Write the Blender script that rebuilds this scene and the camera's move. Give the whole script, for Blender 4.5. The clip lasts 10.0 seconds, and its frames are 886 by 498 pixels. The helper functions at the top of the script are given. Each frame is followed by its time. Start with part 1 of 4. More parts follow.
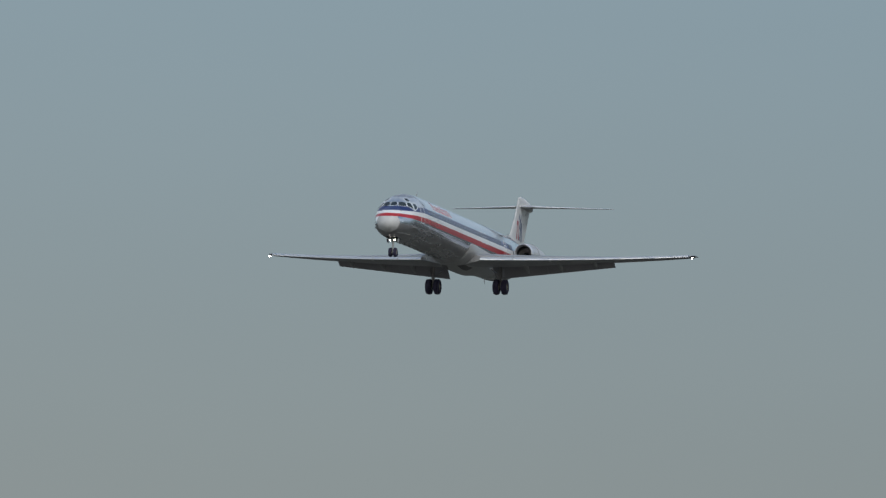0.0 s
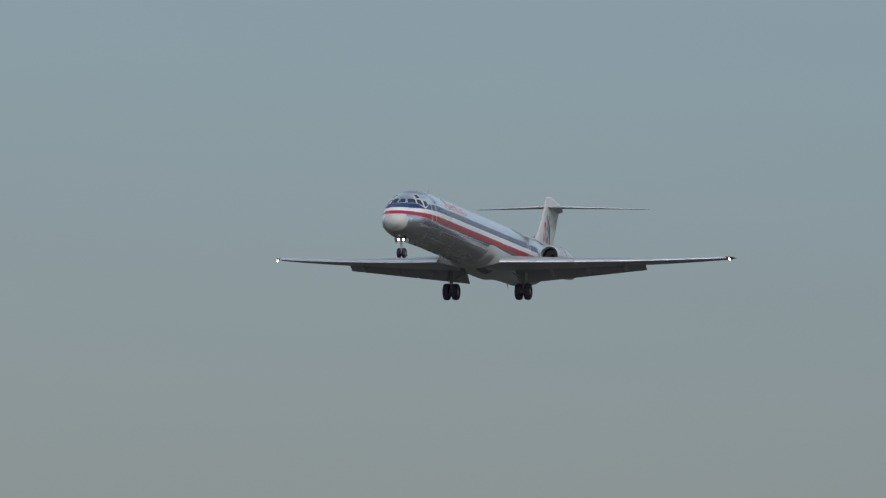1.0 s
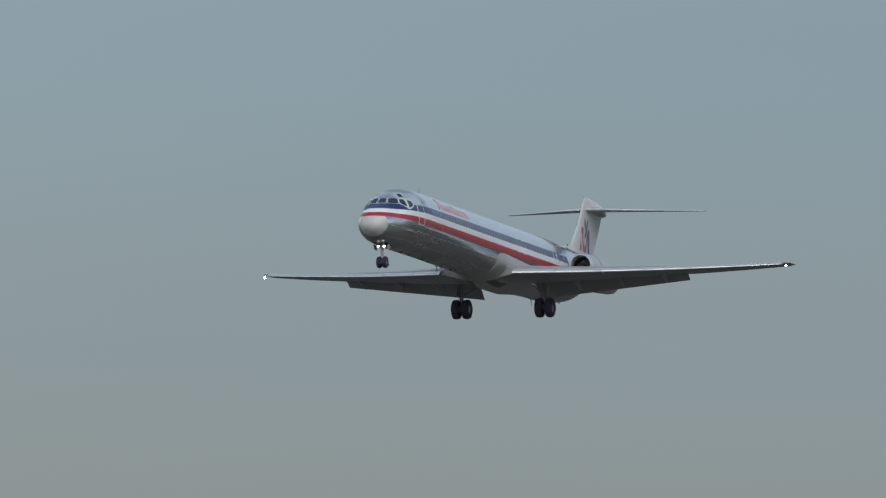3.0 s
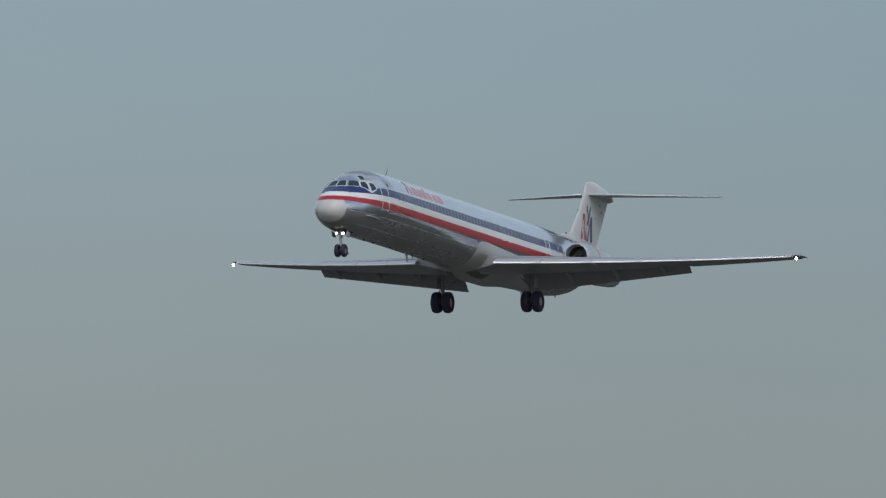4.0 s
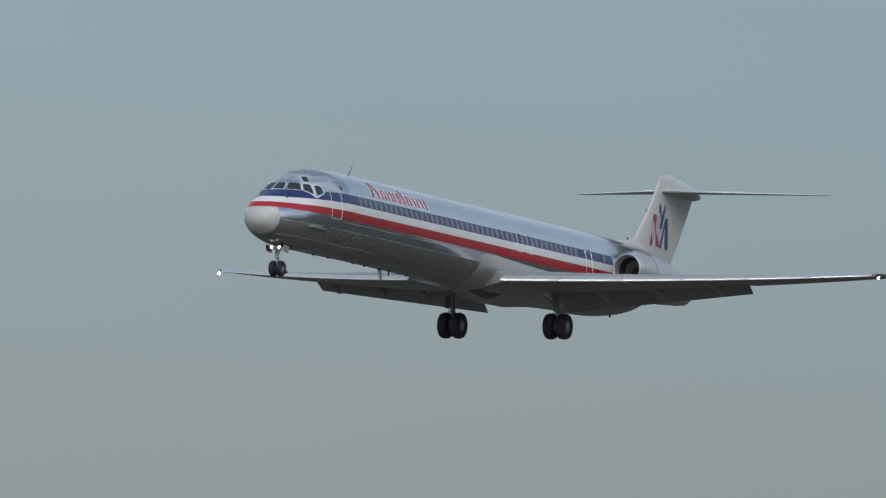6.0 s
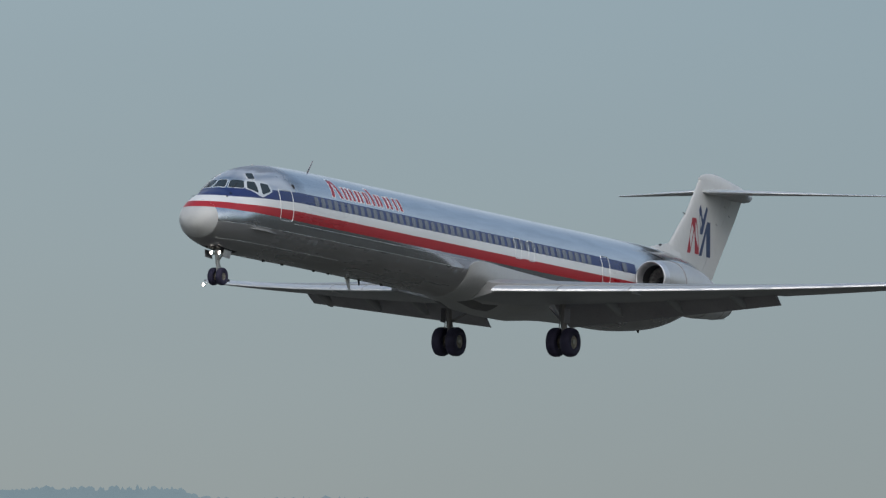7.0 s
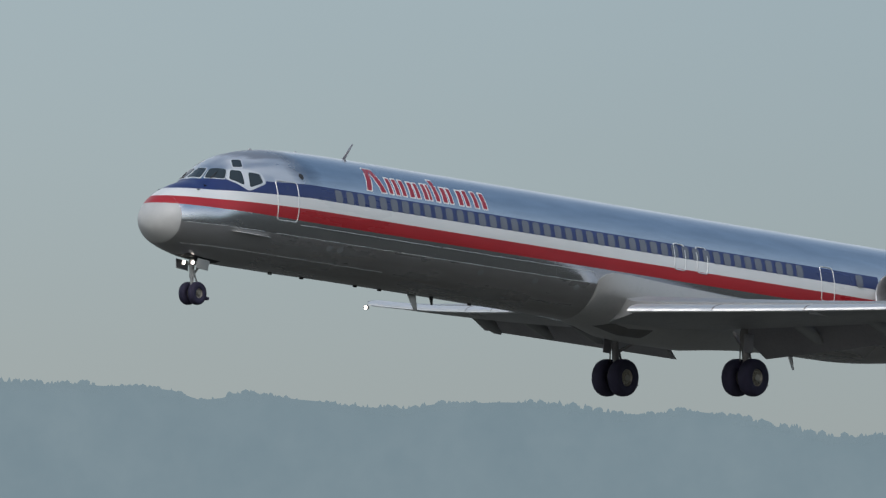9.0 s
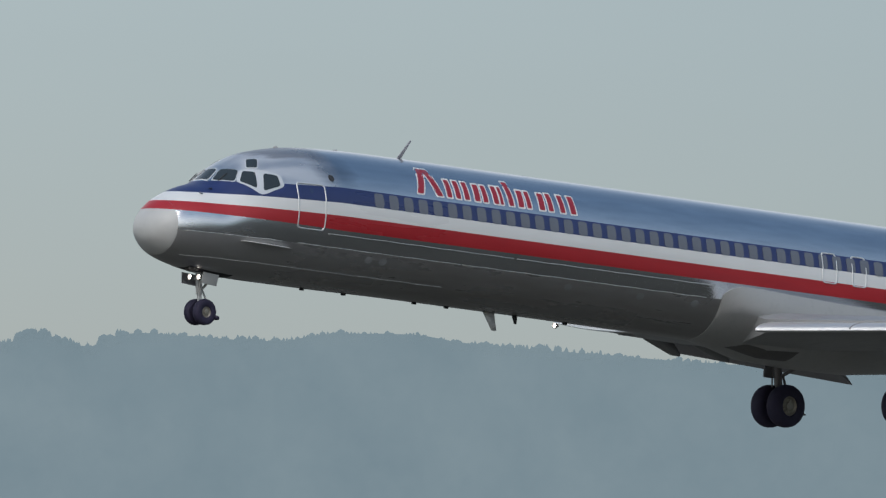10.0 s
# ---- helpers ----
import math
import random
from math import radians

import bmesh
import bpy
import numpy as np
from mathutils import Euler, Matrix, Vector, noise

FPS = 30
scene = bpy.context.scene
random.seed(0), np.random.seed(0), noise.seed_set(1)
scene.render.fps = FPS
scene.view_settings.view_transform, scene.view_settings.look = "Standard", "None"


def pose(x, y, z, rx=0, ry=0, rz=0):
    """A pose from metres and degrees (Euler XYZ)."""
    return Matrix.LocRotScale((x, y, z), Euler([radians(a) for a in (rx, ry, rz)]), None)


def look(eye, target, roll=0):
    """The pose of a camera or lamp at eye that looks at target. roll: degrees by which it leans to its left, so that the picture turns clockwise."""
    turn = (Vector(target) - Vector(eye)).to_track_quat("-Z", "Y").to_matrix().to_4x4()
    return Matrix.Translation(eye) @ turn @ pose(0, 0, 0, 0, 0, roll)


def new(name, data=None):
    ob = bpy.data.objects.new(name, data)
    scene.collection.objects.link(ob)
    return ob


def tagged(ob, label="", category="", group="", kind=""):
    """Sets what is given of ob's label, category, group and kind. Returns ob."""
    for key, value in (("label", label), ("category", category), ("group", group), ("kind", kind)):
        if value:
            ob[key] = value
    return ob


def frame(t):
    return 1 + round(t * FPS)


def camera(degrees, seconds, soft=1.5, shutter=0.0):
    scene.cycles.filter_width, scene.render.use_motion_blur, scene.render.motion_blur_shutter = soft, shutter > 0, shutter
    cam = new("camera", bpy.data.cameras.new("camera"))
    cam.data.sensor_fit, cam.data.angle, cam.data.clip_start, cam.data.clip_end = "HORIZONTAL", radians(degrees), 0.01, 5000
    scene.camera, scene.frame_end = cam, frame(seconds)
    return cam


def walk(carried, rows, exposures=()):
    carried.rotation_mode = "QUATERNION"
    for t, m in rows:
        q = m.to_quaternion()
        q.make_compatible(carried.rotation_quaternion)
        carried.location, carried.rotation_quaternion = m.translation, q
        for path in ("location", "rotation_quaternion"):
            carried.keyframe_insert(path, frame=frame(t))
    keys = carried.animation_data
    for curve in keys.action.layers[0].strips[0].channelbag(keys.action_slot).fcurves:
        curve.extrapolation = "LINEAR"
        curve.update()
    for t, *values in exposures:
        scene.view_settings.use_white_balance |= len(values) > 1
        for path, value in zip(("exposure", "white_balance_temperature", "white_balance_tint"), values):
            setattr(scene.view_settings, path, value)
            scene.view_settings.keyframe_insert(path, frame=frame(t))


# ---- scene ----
cam = camera(3.673, 10.0, soft=1.3)

EYE = (0.0, 0.0, 1.7)

# seconds and the turn of a hand-guided telephoto camera on its stand
CAMERA_ROWS = [
    (0.0, 93.513, -0.914, -58.993),
    (0.5, 93.540, -1.053, -58.480),
    (1.0, 93.574, -1.013, -57.843),
    (1.5, 93.614, -0.852, -57.164),
    (2.0, 93.660, -0.850, -56.488),
    (2.2, 93.678, -0.785, -56.206),
    (3.3, 93.749, -0.334, -54.508),
    (3.5, 93.751, -0.480, -54.182),
    (4.0, 93.762, -0.609, -53.296),
    (4.5, 93.803, -0.513, -52.264),
    (5.0, 93.851, -0.453, -51.112),
    (5.5, 93.908, -0.409, -49.844),
    (5.7, 93.938, -0.342, -49.287),
    (6.8, 94.061, 0.086, -45.834),
    (7.0, 94.074, 0.238, -45.089),
    (7.5, 94.106, 0.543, -42.944),
    (8.0, 94.145, 0.684, -40.551),
    (8.5, 94.173, 0.551, -37.866),
    (9.0, 94.209, 0.401, -34.792),
    (9.5, 94.236, 0.321, -31.305),
    (10.0, 94.232, -0.093, -27.115),
]

# seconds, place of the nose, and attitude of the airliner
FLIGHT_ROWS = [
    (0.0, 842.25, 512.01, 64.77, 0.22, 2.14, 17.07),
    (0.5, 807.73, 501.52, 63.12, -0.02, 2.24, 17.05),
    (1.0, 773.18, 491.09, 61.46, -0.27, 2.35, 17.04),
    (1.5, 738.59, 480.70, 59.77, -0.50, 2.45, 17.01),
    (2.0, 703.99, 470.36, 58.07, -0.61, 2.53, 16.97),
    (2.5, 669.35, 460.06, 56.36, -0.56, 2.57, 16.91),
    (3.0, 634.70, 449.81, 54.63, -0.40, 2.59, 16.82),
    (3.5, 600.03, 439.59, 52.88, -0.21, 2.60, 16.73),
    (4.0, 565.36, 429.41, 51.12, 0.07, 2.55, 16.60),
    (4.5, 530.68, 419.27, 49.34, 0.47, 2.43, 16.42),
    (5.0, 496.02, 409.16, 47.54, 0.95, 2.25, 16.22),
    (5.5, 461.36, 399.10, 45.73, 1.44, 2.09, 15.99),
    (6.0, 426.73, 389.08, 43.90, 1.84, 2.05, 15.81),
    (6.5, 392.13, 379.12, 42.05, 2.12, 2.19, 15.69),
    (7.0, 357.57, 369.24, 40.19, 2.31, 2.45, 15.63),
    (7.5, 323.07, 359.44, 38.31, 2.48, 2.72, 15.53),
    (8.0, 288.62, 349.74, 36.42, 2.60, 2.91, 15.38),
    (8.5, 254.27, 340.18, 34.51, 2.65, 2.99, 15.16),
    (9.0, 220.00, 330.80, 32.58, 2.66, 2.98, 14.86),
    (9.5, 185.84, 321.63, 30.64, 2.66, 2.96, 14.53),
    (10.0, 151.80, 312.74, 28.68, 2.66, 2.94, 14.14),
]

walk(cam, [(t, pose(*EYE, rx, ry, rz)) for t, rx, ry, rz in CAMERA_ROWS])

# ------------------------------------------------------------------ sky and sun
SUN_ELEVATION, SUN_AZIMUTH = 45.0, 222.0      # azimuth clockwise from +y
world = bpy.data.worlds.new("hazy_sky")
scene.world = world
world.use_nodes = True
wn, wl = world.node_tree.nodes, world.node_tree.links
wn.clear()
w_out = wn.new("ShaderNodeOutputWorld")
w_bg = wn.new("ShaderNodeBackground")
w_sky = wn.new("ShaderNodeTexSky")
w_sky.sky_type, w_sky.sun_disc = "NISHITA", False
w_sky.sun_elevation, w_sky.sun_rotation = radians(SUN_ELEVATION), radians(SUN_AZIMUTH)
w_sky.dust_density = 3.0
w_tc = wn.new("ShaderNodeTexCoord")
w_xyz = wn.new("ShaderNodeSeparateXYZ")
w_max = wn.new("ShaderNodeMath")
w_max.operation = "MAXIMUM"
w_max.inputs[1].default_value = 0.0
w_pow = wn.new("ShaderNodeMath")
w_pow.operation = "POWER"
w_pow.inputs[1].default_value = 0.5
w_ramp = wn.new("ShaderNodeValToRGB")
w_ramp.color_ramp.interpolation = "B_SPLINE"
stops = [(0.0, (0.228, 0.242, 0.228)), (0.14, (0.225, 0.243, 0.235)), (0.21, (0.218, 0.245, 0.242)), (0.258, (0.207, 0.259, 0.280)), (0.305, (0.207, 0.285, 0.330)),
         (0.36, (0.235, 0.31, 0.365)), (0.46, (0.40, 0.475, 0.54)), (0.56, (0.45, 0.52, 0.59)), (0.66, (0.30, 0.39, 0.50)), (0.76, (0.165, 0.245, 0.36)), (0.88, (0.095, 0.165, 0.275)), (1.0, (0.062, 0.118, 0.215))]
cr = w_ramp.color_ramp
while len(cr.elements) < len(stops):
    cr.elements.new(0.5)
for el, (p, c) in zip(cr.elements, stops):
    el.position, el.color = p, (*c, 1)
w_scale = wn.new("ShaderNodeVectorMath")
w_scale.operation = "SCALE"
w_scale.inputs["Scale"].default_value = 0.012
w_add = wn.new("ShaderNodeVectorMath")
w_add.operation = "ADD"
w_noise = wn.new("ShaderNodeTexNoise")
w_noise.inputs["Scale"].default_value = 9.0
w_noise.inputs["Detail"].default_value = 4.0
w_map = wn.new("ShaderNodeMapping")
w_map.inputs["Scale"].default_value = (1.0, 1.0, 4.0)
w_mr = wn.new("ShaderNodeMapRange")
w_mr.inputs["To Min"].default_value, w_mr.inputs["To Max"].default_value = 0.95, 1.05
w_mul = wn.new("ShaderNodeVectorMath")
w_mul.operation = "SCALE"
wl.new(w_tc.outputs["Generated"], w_xyz.inputs[0])
wl.new(w_xyz.outputs["Z"], w_max.inputs[0])
wl.new(w_max.outputs[0], w_pow.inputs[0])
wl.new(w_pow.outputs[0], w_ramp.inputs[0])
wl.new(w_sky.outputs[0], w_scale.inputs[0])
wl.new(w_ramp.outputs[0], w_add.inputs[0])
wl.new(w_scale.outputs[0], w_add.inputs[1])
wl.new(w_tc.outputs["Generated"], w_map.inputs[0])
wl.new(w_map.outputs[0], w_noise.inputs["Vector"])
wl.new(w_noise.outputs[0], w_mr.inputs["Value"])
w_dot = wn.new("ShaderNodeVectorMath")
w_dot.operation = "DOT_PRODUCT"
w_dot.inputs[1].default_value = (math.sin(radians(-10)), math.cos(radians(-10)), 0.0)
w_pos = wn.new("ShaderNodeMath")
w_pos.operation = "MAXIMUM"
w_pos.inputs[1].default_value = 0.0
w_cube = wn.new("ShaderNodeMath")
w_cube.operation = "POWER"
w_cube.inputs[1].default_value = 3.0
w_tint = wn.new("ShaderNodeVectorMath")
w_tint.operation = "MULTIPLY_ADD"
w_tint.inputs[1].default_value, w_tint.inputs[2].default_value = (1.28, 0.88, 0.57), (0.957, 1.0, 1.047)
w_prod = wn.new("ShaderNodeVectorMath")
w_prod.operation = "MULTIPLY"
wl.new(w_tc.outputs["Generated"], w_dot.inputs[0])
wl.new(w_dot.outputs["Value"], w_pos.inputs[0])
wl.new(w_pos.outputs[0], w_cube.inputs[0])
wl.new(w_cube.outputs[0], w_tint.inputs[0])
# the haze is paler round the sun
w_sun = wn.new("ShaderNodeVectorMath")
w_sun.operation = "DOT_PRODUCT"
a, e = radians(SUN_AZIMUTH), radians(SUN_ELEVATION)
sun_way = Vector((math.sin(a) * math.cos(e), math.cos(a) * math.cos(e), math.sin(e)))
w_sun.inputs[1].default_value = sun_way
w_near = wn.new("ShaderNodeMath")
w_near.operation = "MAXIMUM"
w_near.inputs[1].default_value = 0.0
w_sq = wn.new("ShaderNodeMath")
w_sq.operation = "POWER"
w_sq.inputs[1].default_value = 1.6
w_glow = wn.new("ShaderNodeVectorMath")
w_glow.operation = "MULTIPLY_ADD"
w_glow.inputs[1].default_value = (1.75, 1.35, 1.0)
wl.new(w_tc.outputs["Generated"], w_sun.inputs[0])
wl.new(w_sun.outputs["Value"], w_near.inputs[0])
wl.new(w_near.outputs[0], w_sq.inputs[0])
wl.new(w_sq.outputs[0], w_glow.inputs[0])
wl.new(w_tint.outputs[0], w_glow.inputs[2])
wl.new(w_add.outputs[0], w_prod.inputs[0])
wl.new(w_glow.outputs[0], w_prod.inputs[1])
wl.new(w_prod.outputs[0], w_mul.inputs[0])
wl.new(w_mr.outputs[0], w_mul.inputs["Scale"])
wl.new(w_mul.outputs[0], w_bg.inputs["Color"])
w_bg.inputs["Strength"].default_value = 1.0
wl.new(w_bg.outputs[0], w_out.inputs[0])

sun = new("sun", bpy.data.lights.new("sun", "SUN"))
sun.data.energy, sun.data.angle, sun.data.color = 1.15, radians(30), (1.0, 0.97, 0.93)
sun.matrix_world = look(sun_way * 300, (0, 0, 0))


# ------------------------------------------------------------------ materials
def node(nt, kind, **values):
    n = nt.nodes.new(kind)
    for key, value in values.items():
        n.inputs[key].default_value = value
    return n


def math_node(nt, op, a, b=None, c=None):
    n = nt.nodes.new("ShaderNodeMath")
    n.operation = op
    for i, v in enumerate((a, b, c)):
        if v is None:
            continue
        if isinstance(v, (int, float)):
            n.inputs[i].default_value = v
        else:
            nt.links.new(v, n.inputs[i])
    return n.outputs[0]


def mix_colour(nt, fac, a, b):
    n = nt.nodes.new("ShaderNodeMix")
    n.data_type = "RGBA"
    for sock, v in ((n.inputs[0], fac), (n.inputs[6], a), (n.inputs[7], b)):
        if isinstance(v, tuple):
            sock.default_value = (*v, 1)
        elif isinstance(v, (int, float)):
            sock.default_value = v
        else:
            nt.links.new(v, sock)
    return n.outputs[2]


def surface(name, colour, rough=0.5, metal=0.0, vary=0.12, scale=3.0, grime=0.15, bump=0.0, stretch=(1, 1, 1), glow=None):
    """A worn surface: colour varied by a coarse and a fine noise, with uneven gloss and light relief."""
    m = bpy.data.materials.new(name)
    m.use_nodes = True
    nt = m.node_tree
    b = nt.nodes["Principled BSDF"]
    tc = nt.nodes.new("ShaderNodeTexCoord")
    mp = node(nt, "ShaderNodeMapping", Scale=stretch)
    nt.links.new(tc.outputs["Object"], mp.inputs[0])
    big = node(nt, "ShaderNodeTexNoise", Scale=scale, Detail=5.0)
    fine = node(nt, "ShaderNodeTexNoise", Scale=scale * 9, Detail=3.0)
    for n in (big, fine):
        nt.links.new(mp.outputs[0], n.inputs["Vector"])
    light = tuple(min(1.0, c * (1 + vary)) for c in colour)
    dark = tuple(c * (1 - vary) for c in colour)
    col = mix_colour(nt, big.outputs[0], dark, light)
    spots = math_node(nt, "MULTIPLY", math_node(nt, "GREATER_THAN", fine.outputs[0], 0.6), grime)
    col = mix_colour(nt, spots, col, tuple(c * 0.6 for c in colour))
    nt.links.new(col, b.inputs["Base Color"])
    b.inputs["Metallic"].default_value = metal
    r = math_node(nt, "MULTIPLY_ADD", fine.outputs[0], 0.2, rough - 0.1)
    nt.links.new(r, b.inputs["Roughness"])
    if bump:
        bn = node(nt, "ShaderNodeBump", Strength=bump, Distance=0.02)
        nt.links.new(fine.outputs[0], bn.inputs["Height"])
        nt.links.new(bn.outputs[0], b.inputs["Normal"])
    if glow:
        b.inputs["Emission Color"].default_value = (*glow[0], 1)
        b.inputs["Emission Strength"].default_value = glow[1]
    return m


def livery():
    """Polished bare aluminium with a red, a white and a blue cheat line, and the painted radome."""
    m = bpy.data.materials.new("polished_livery")
    m.use_nodes = True
    nt = m.node_tree
    b = nt.nodes["Principled BSDF"]
    tc = nt.nodes.new("ShaderNodeTexCoord")
    s = nt.nodes.new("ShaderNodeSeparateXYZ")
    nt.links.new(tc.outputs["Object"], s.inputs[0])
    x, z = s.outputs["X"], s.outputs["Z"]
    u = math_node(nt, "SUBTRACT", 1.0, math_node(nt, "DIVIDE", x, 5.0))
    u = math_node(nt, "MAXIMUM", u, 0.0)

    def level(base, slope):
        return math_node(nt, "MULTIPLY_ADD", u, slope, base)

    def above(lv):
        return math_node(nt, "GREATER_THAN", z, lv)

    red_low, red_top, white_top, blue_top = level(-0.31, 0.06), level(0.06, -0.08), level(0.39, -0.16), level(0.79, -0.26)
    over_rl, over_rt, over_wt, over_bt = (above(v) for v in (red_low, red_top, white_top, blue_top))
    fore = math_node(nt, "LESS_THAN", x, 31.5)
    cap = math_node(nt, "LESS_THAN", x, 0.27)
    band = math_node(nt, "MULTIPLY", math_node(nt, "SUBTRACT", over_rl, over_bt), fore)
    radome = math_node(nt, "MULTIPLY", cap, math_node(nt, "SUBTRACT", 1.0, over_rl))
    paint = math_node(nt, "MAXIMUM", band, radome)
    # sheet panels of slightly different polish
    panel = nt.nodes.new("ShaderNodeTexVoronoi")
    panel.feature, panel.distance = "F1", "CHEBYCHEV"
    panel.inputs["Scale"].default_value = 1.0
    panel.inputs["Randomness"].default_value = 0.55
    mp = node(nt, "ShaderNodeMapping", Scale=(0.55, 0.9, 0.9))
    nt.links.new(tc.outputs["Object"], mp.inputs[0])
    nt.links.new(mp.outputs[0], panel.inputs["Vector"])
    ps = nt.nodes.new("ShaderNodeSeparateColor")
    nt.links.new(panel.outputs["Color"], ps.inputs[0])
    streak_map = node(nt, "ShaderNodeMapping", Scale=(0.35, 2.2, 2.2))
    nt.links.new(tc.outputs["Object"], streak_map.inputs[0])
    streak = node(nt, "ShaderNodeTexNoise", Scale=1.6, Detail=6.0)
    nt.links.new(streak_map.outputs[0], streak.inputs["Vector"])
    fine = node(nt, "ShaderNodeTexNoise", Scale=14.0, Detail=3.0)
    nt.links.new(tc.outputs["Object"], fine.inputs["Vector"])
    metal_col = mix_colour(nt, streak.outputs[0], (0.52, 0.535, 0.56), (0.76, 0.77, 0.79))
    red_col = mix_colour(nt, streak.outputs[0], (0.35, 0.018, 0.024), (0.47, 0.028, 0.036))
    blue_col = mix_colour(nt, streak.outputs[0], (0.016, 0.028, 0.105), (0.026, 0.044, 0.155))
    white_col = mix_colour(nt, streak.outputs[0], (0.66, 0.67, 0.66), (0.80, 0.80, 0.79))
    dome_col = mix_colour(nt, streak.outputs[0], (0.46, 0.46, 0.45), (0.56, 0.56, 0.55))
    # the belly sheets under the lap joint are painted a dull, streaky warm grey
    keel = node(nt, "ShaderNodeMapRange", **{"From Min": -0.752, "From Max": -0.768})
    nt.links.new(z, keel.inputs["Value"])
    belly_streaks = node(nt, "ShaderNodeMapRange", **{"From Min": 0.25, "From Max": 0.60})
    nt.links.new(streak.outputs[0], belly_streaks.inputs["Value"])
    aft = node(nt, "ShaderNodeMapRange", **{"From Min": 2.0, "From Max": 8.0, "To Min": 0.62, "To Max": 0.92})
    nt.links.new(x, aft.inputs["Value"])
    belly_grey = math_node(nt, "MULTIPLY", math_node(nt, "MULTIPLY", keel.outputs[0], aft.outputs[0]), math_node(nt, "MULTIPLY_ADD", belly_streaks.outputs[0], 0.25, 0.75))
    metal_col = mix_colour(nt, belly_grey, metal_col, (0.26, 0.245, 0.235))
    # darker grey roof over the cockpit, dull panels behind its windows, and a smudge behind the door
    ragged = math_node(nt, "MULTIPLY_ADD", streak.outputs[0], 0.5, -0.25)
    roof_z = node(nt, "ShaderNodeMapRange", **{"From Min": 1.36, "From Max": 1.48})
    nt.links.new(math_node(nt, "ADD", z, ragged), roof_z.inputs["Value"])
    roof_x = node(nt, "ShaderNodeMapRange", **{"From Min": 5.1, "From Max": 4.6})
    nt.links.new(math_node(nt, "ADD", x, ragged), roof_x.inputs["Value"])
    roof = math_node(nt, "MULTIPLY", roof_z.outputs[0], roof_x.outputs[0])
    metal_col = mix_colour(nt, roof, metal_col, (0.33, 0.335, 0.36))
    sx = math_node(nt, "MULTIPLY", math_node(nt, "SUBTRACT", x, 4.95), 1.1)
    sz = math_node(nt, "MULTIPLY", math_node(nt, "SUBTRACT", z, 1.15), 1.5)
    spread = math_node(nt, "ADD", math_node(nt, "MULTIPLY", sx, sx), math_node(nt, "MULTIPLY", sz, sz))
    spread = math_node(nt, "MULTIPLY_ADD", streak.outputs[0], 1.2, spread)
    smudge = node(nt, "ShaderNodeMapRange", **{"From Min": 1.35, "From Max": 0.55, "To Max": 0.62})
    nt.links.new(spread, smudge.inputs["Value"])
    metal_col = mix_colour(nt, smudge.outputs[0], metal_col, (0.30, 0.30, 0.32))
    stripe = mix_colour(nt, over_rt, red_col, white_col)
    stripe = mix_colour(nt, over_wt, stripe, blue_col)
    col = mix_colour(nt, band, metal_col, stripe)
    col = mix_colour(nt, radome, col, dome_col)
    nt.links.new(col, b.inputs["Base Color"])
    rough = math_node(nt, "MULTIPLY_ADD", ps.outputs[0], 0.06, 0.085)
    rough = math_node(nt, "MULTIPLY_ADD", streak.outputs[0], 0.08, rough)
    ramp = node(nt, "ShaderNodeMapRange", **{"From Min": 5.1, "From Max": 4.3})
    nt.links.new(x, ramp.inputs["Value"])
    fore_ramp = node(nt, "ShaderNodeMapRange", **{"From Min": 1.9, "From Max": 2.5})
    nt.links.new(x, fore_ramp.inputs["Value"])
    blot = node(nt, "ShaderNodeMapRange", **{"From Min": 0.30, "From Max": 0.55, "To Min": 0.55})
    nt.links.new(streak.outputs[0], blot.inputs["Value"])
    dull = math_node(nt, "MULTIPLY", math_node(nt, "MULTIPLY", ramp.outputs[0], fore_ramp.outputs[0]), math_node(nt, "MULTIPLY", blot.outputs[0], over_bt))
    brushed = node(nt, "ShaderNodeMapRange", **{"From Min": 4.6, "From Max": 2.6, "To Max": 0.10})
    nt.links.new(x, brushed.inputs["Value"])
    rough = math_node(nt, "ADD", rough, math_node(nt, "MULTIPLY", brushed.outputs[0], blot.outputs[0]))
    rough = math_node(nt, "MULTIPLY_ADD", dull, 0.22, rough)
    rough = math_node(nt, "MULTIPLY_ADD", paint, 0.15, math_node(nt, "MULTIPLY_ADD", belly_grey, 0.16, rough))
    nt.links.new(rough, b.inputs["Roughness"])
    bare = math_node(nt, "MULTIPLY_ADD", dull, -0.45, math_node(nt, "SUBTRACT", 1.0, paint))
    bare = math_node(nt, "MULTIPLY", bare, math_node(nt, "MULTIPLY_ADD", belly_grey, -0.5, 1.0))
    nt.links.new(bare, b.inputs["Metallic"])
    h = math_node(nt, "MULTIPLY_ADD", fine.outputs[0], 0.25, math_node(nt, "MULTIPLY", panel.outputs["Distance"], 0.5))
    bn = node(nt, "ShaderNodeBump", Strength=0.10, Distance=0.02)
    nt.links.new(h, bn.inputs["Height"])
    nt.links.new(bn.outputs[0], b.inputs["Normal"])
    return m


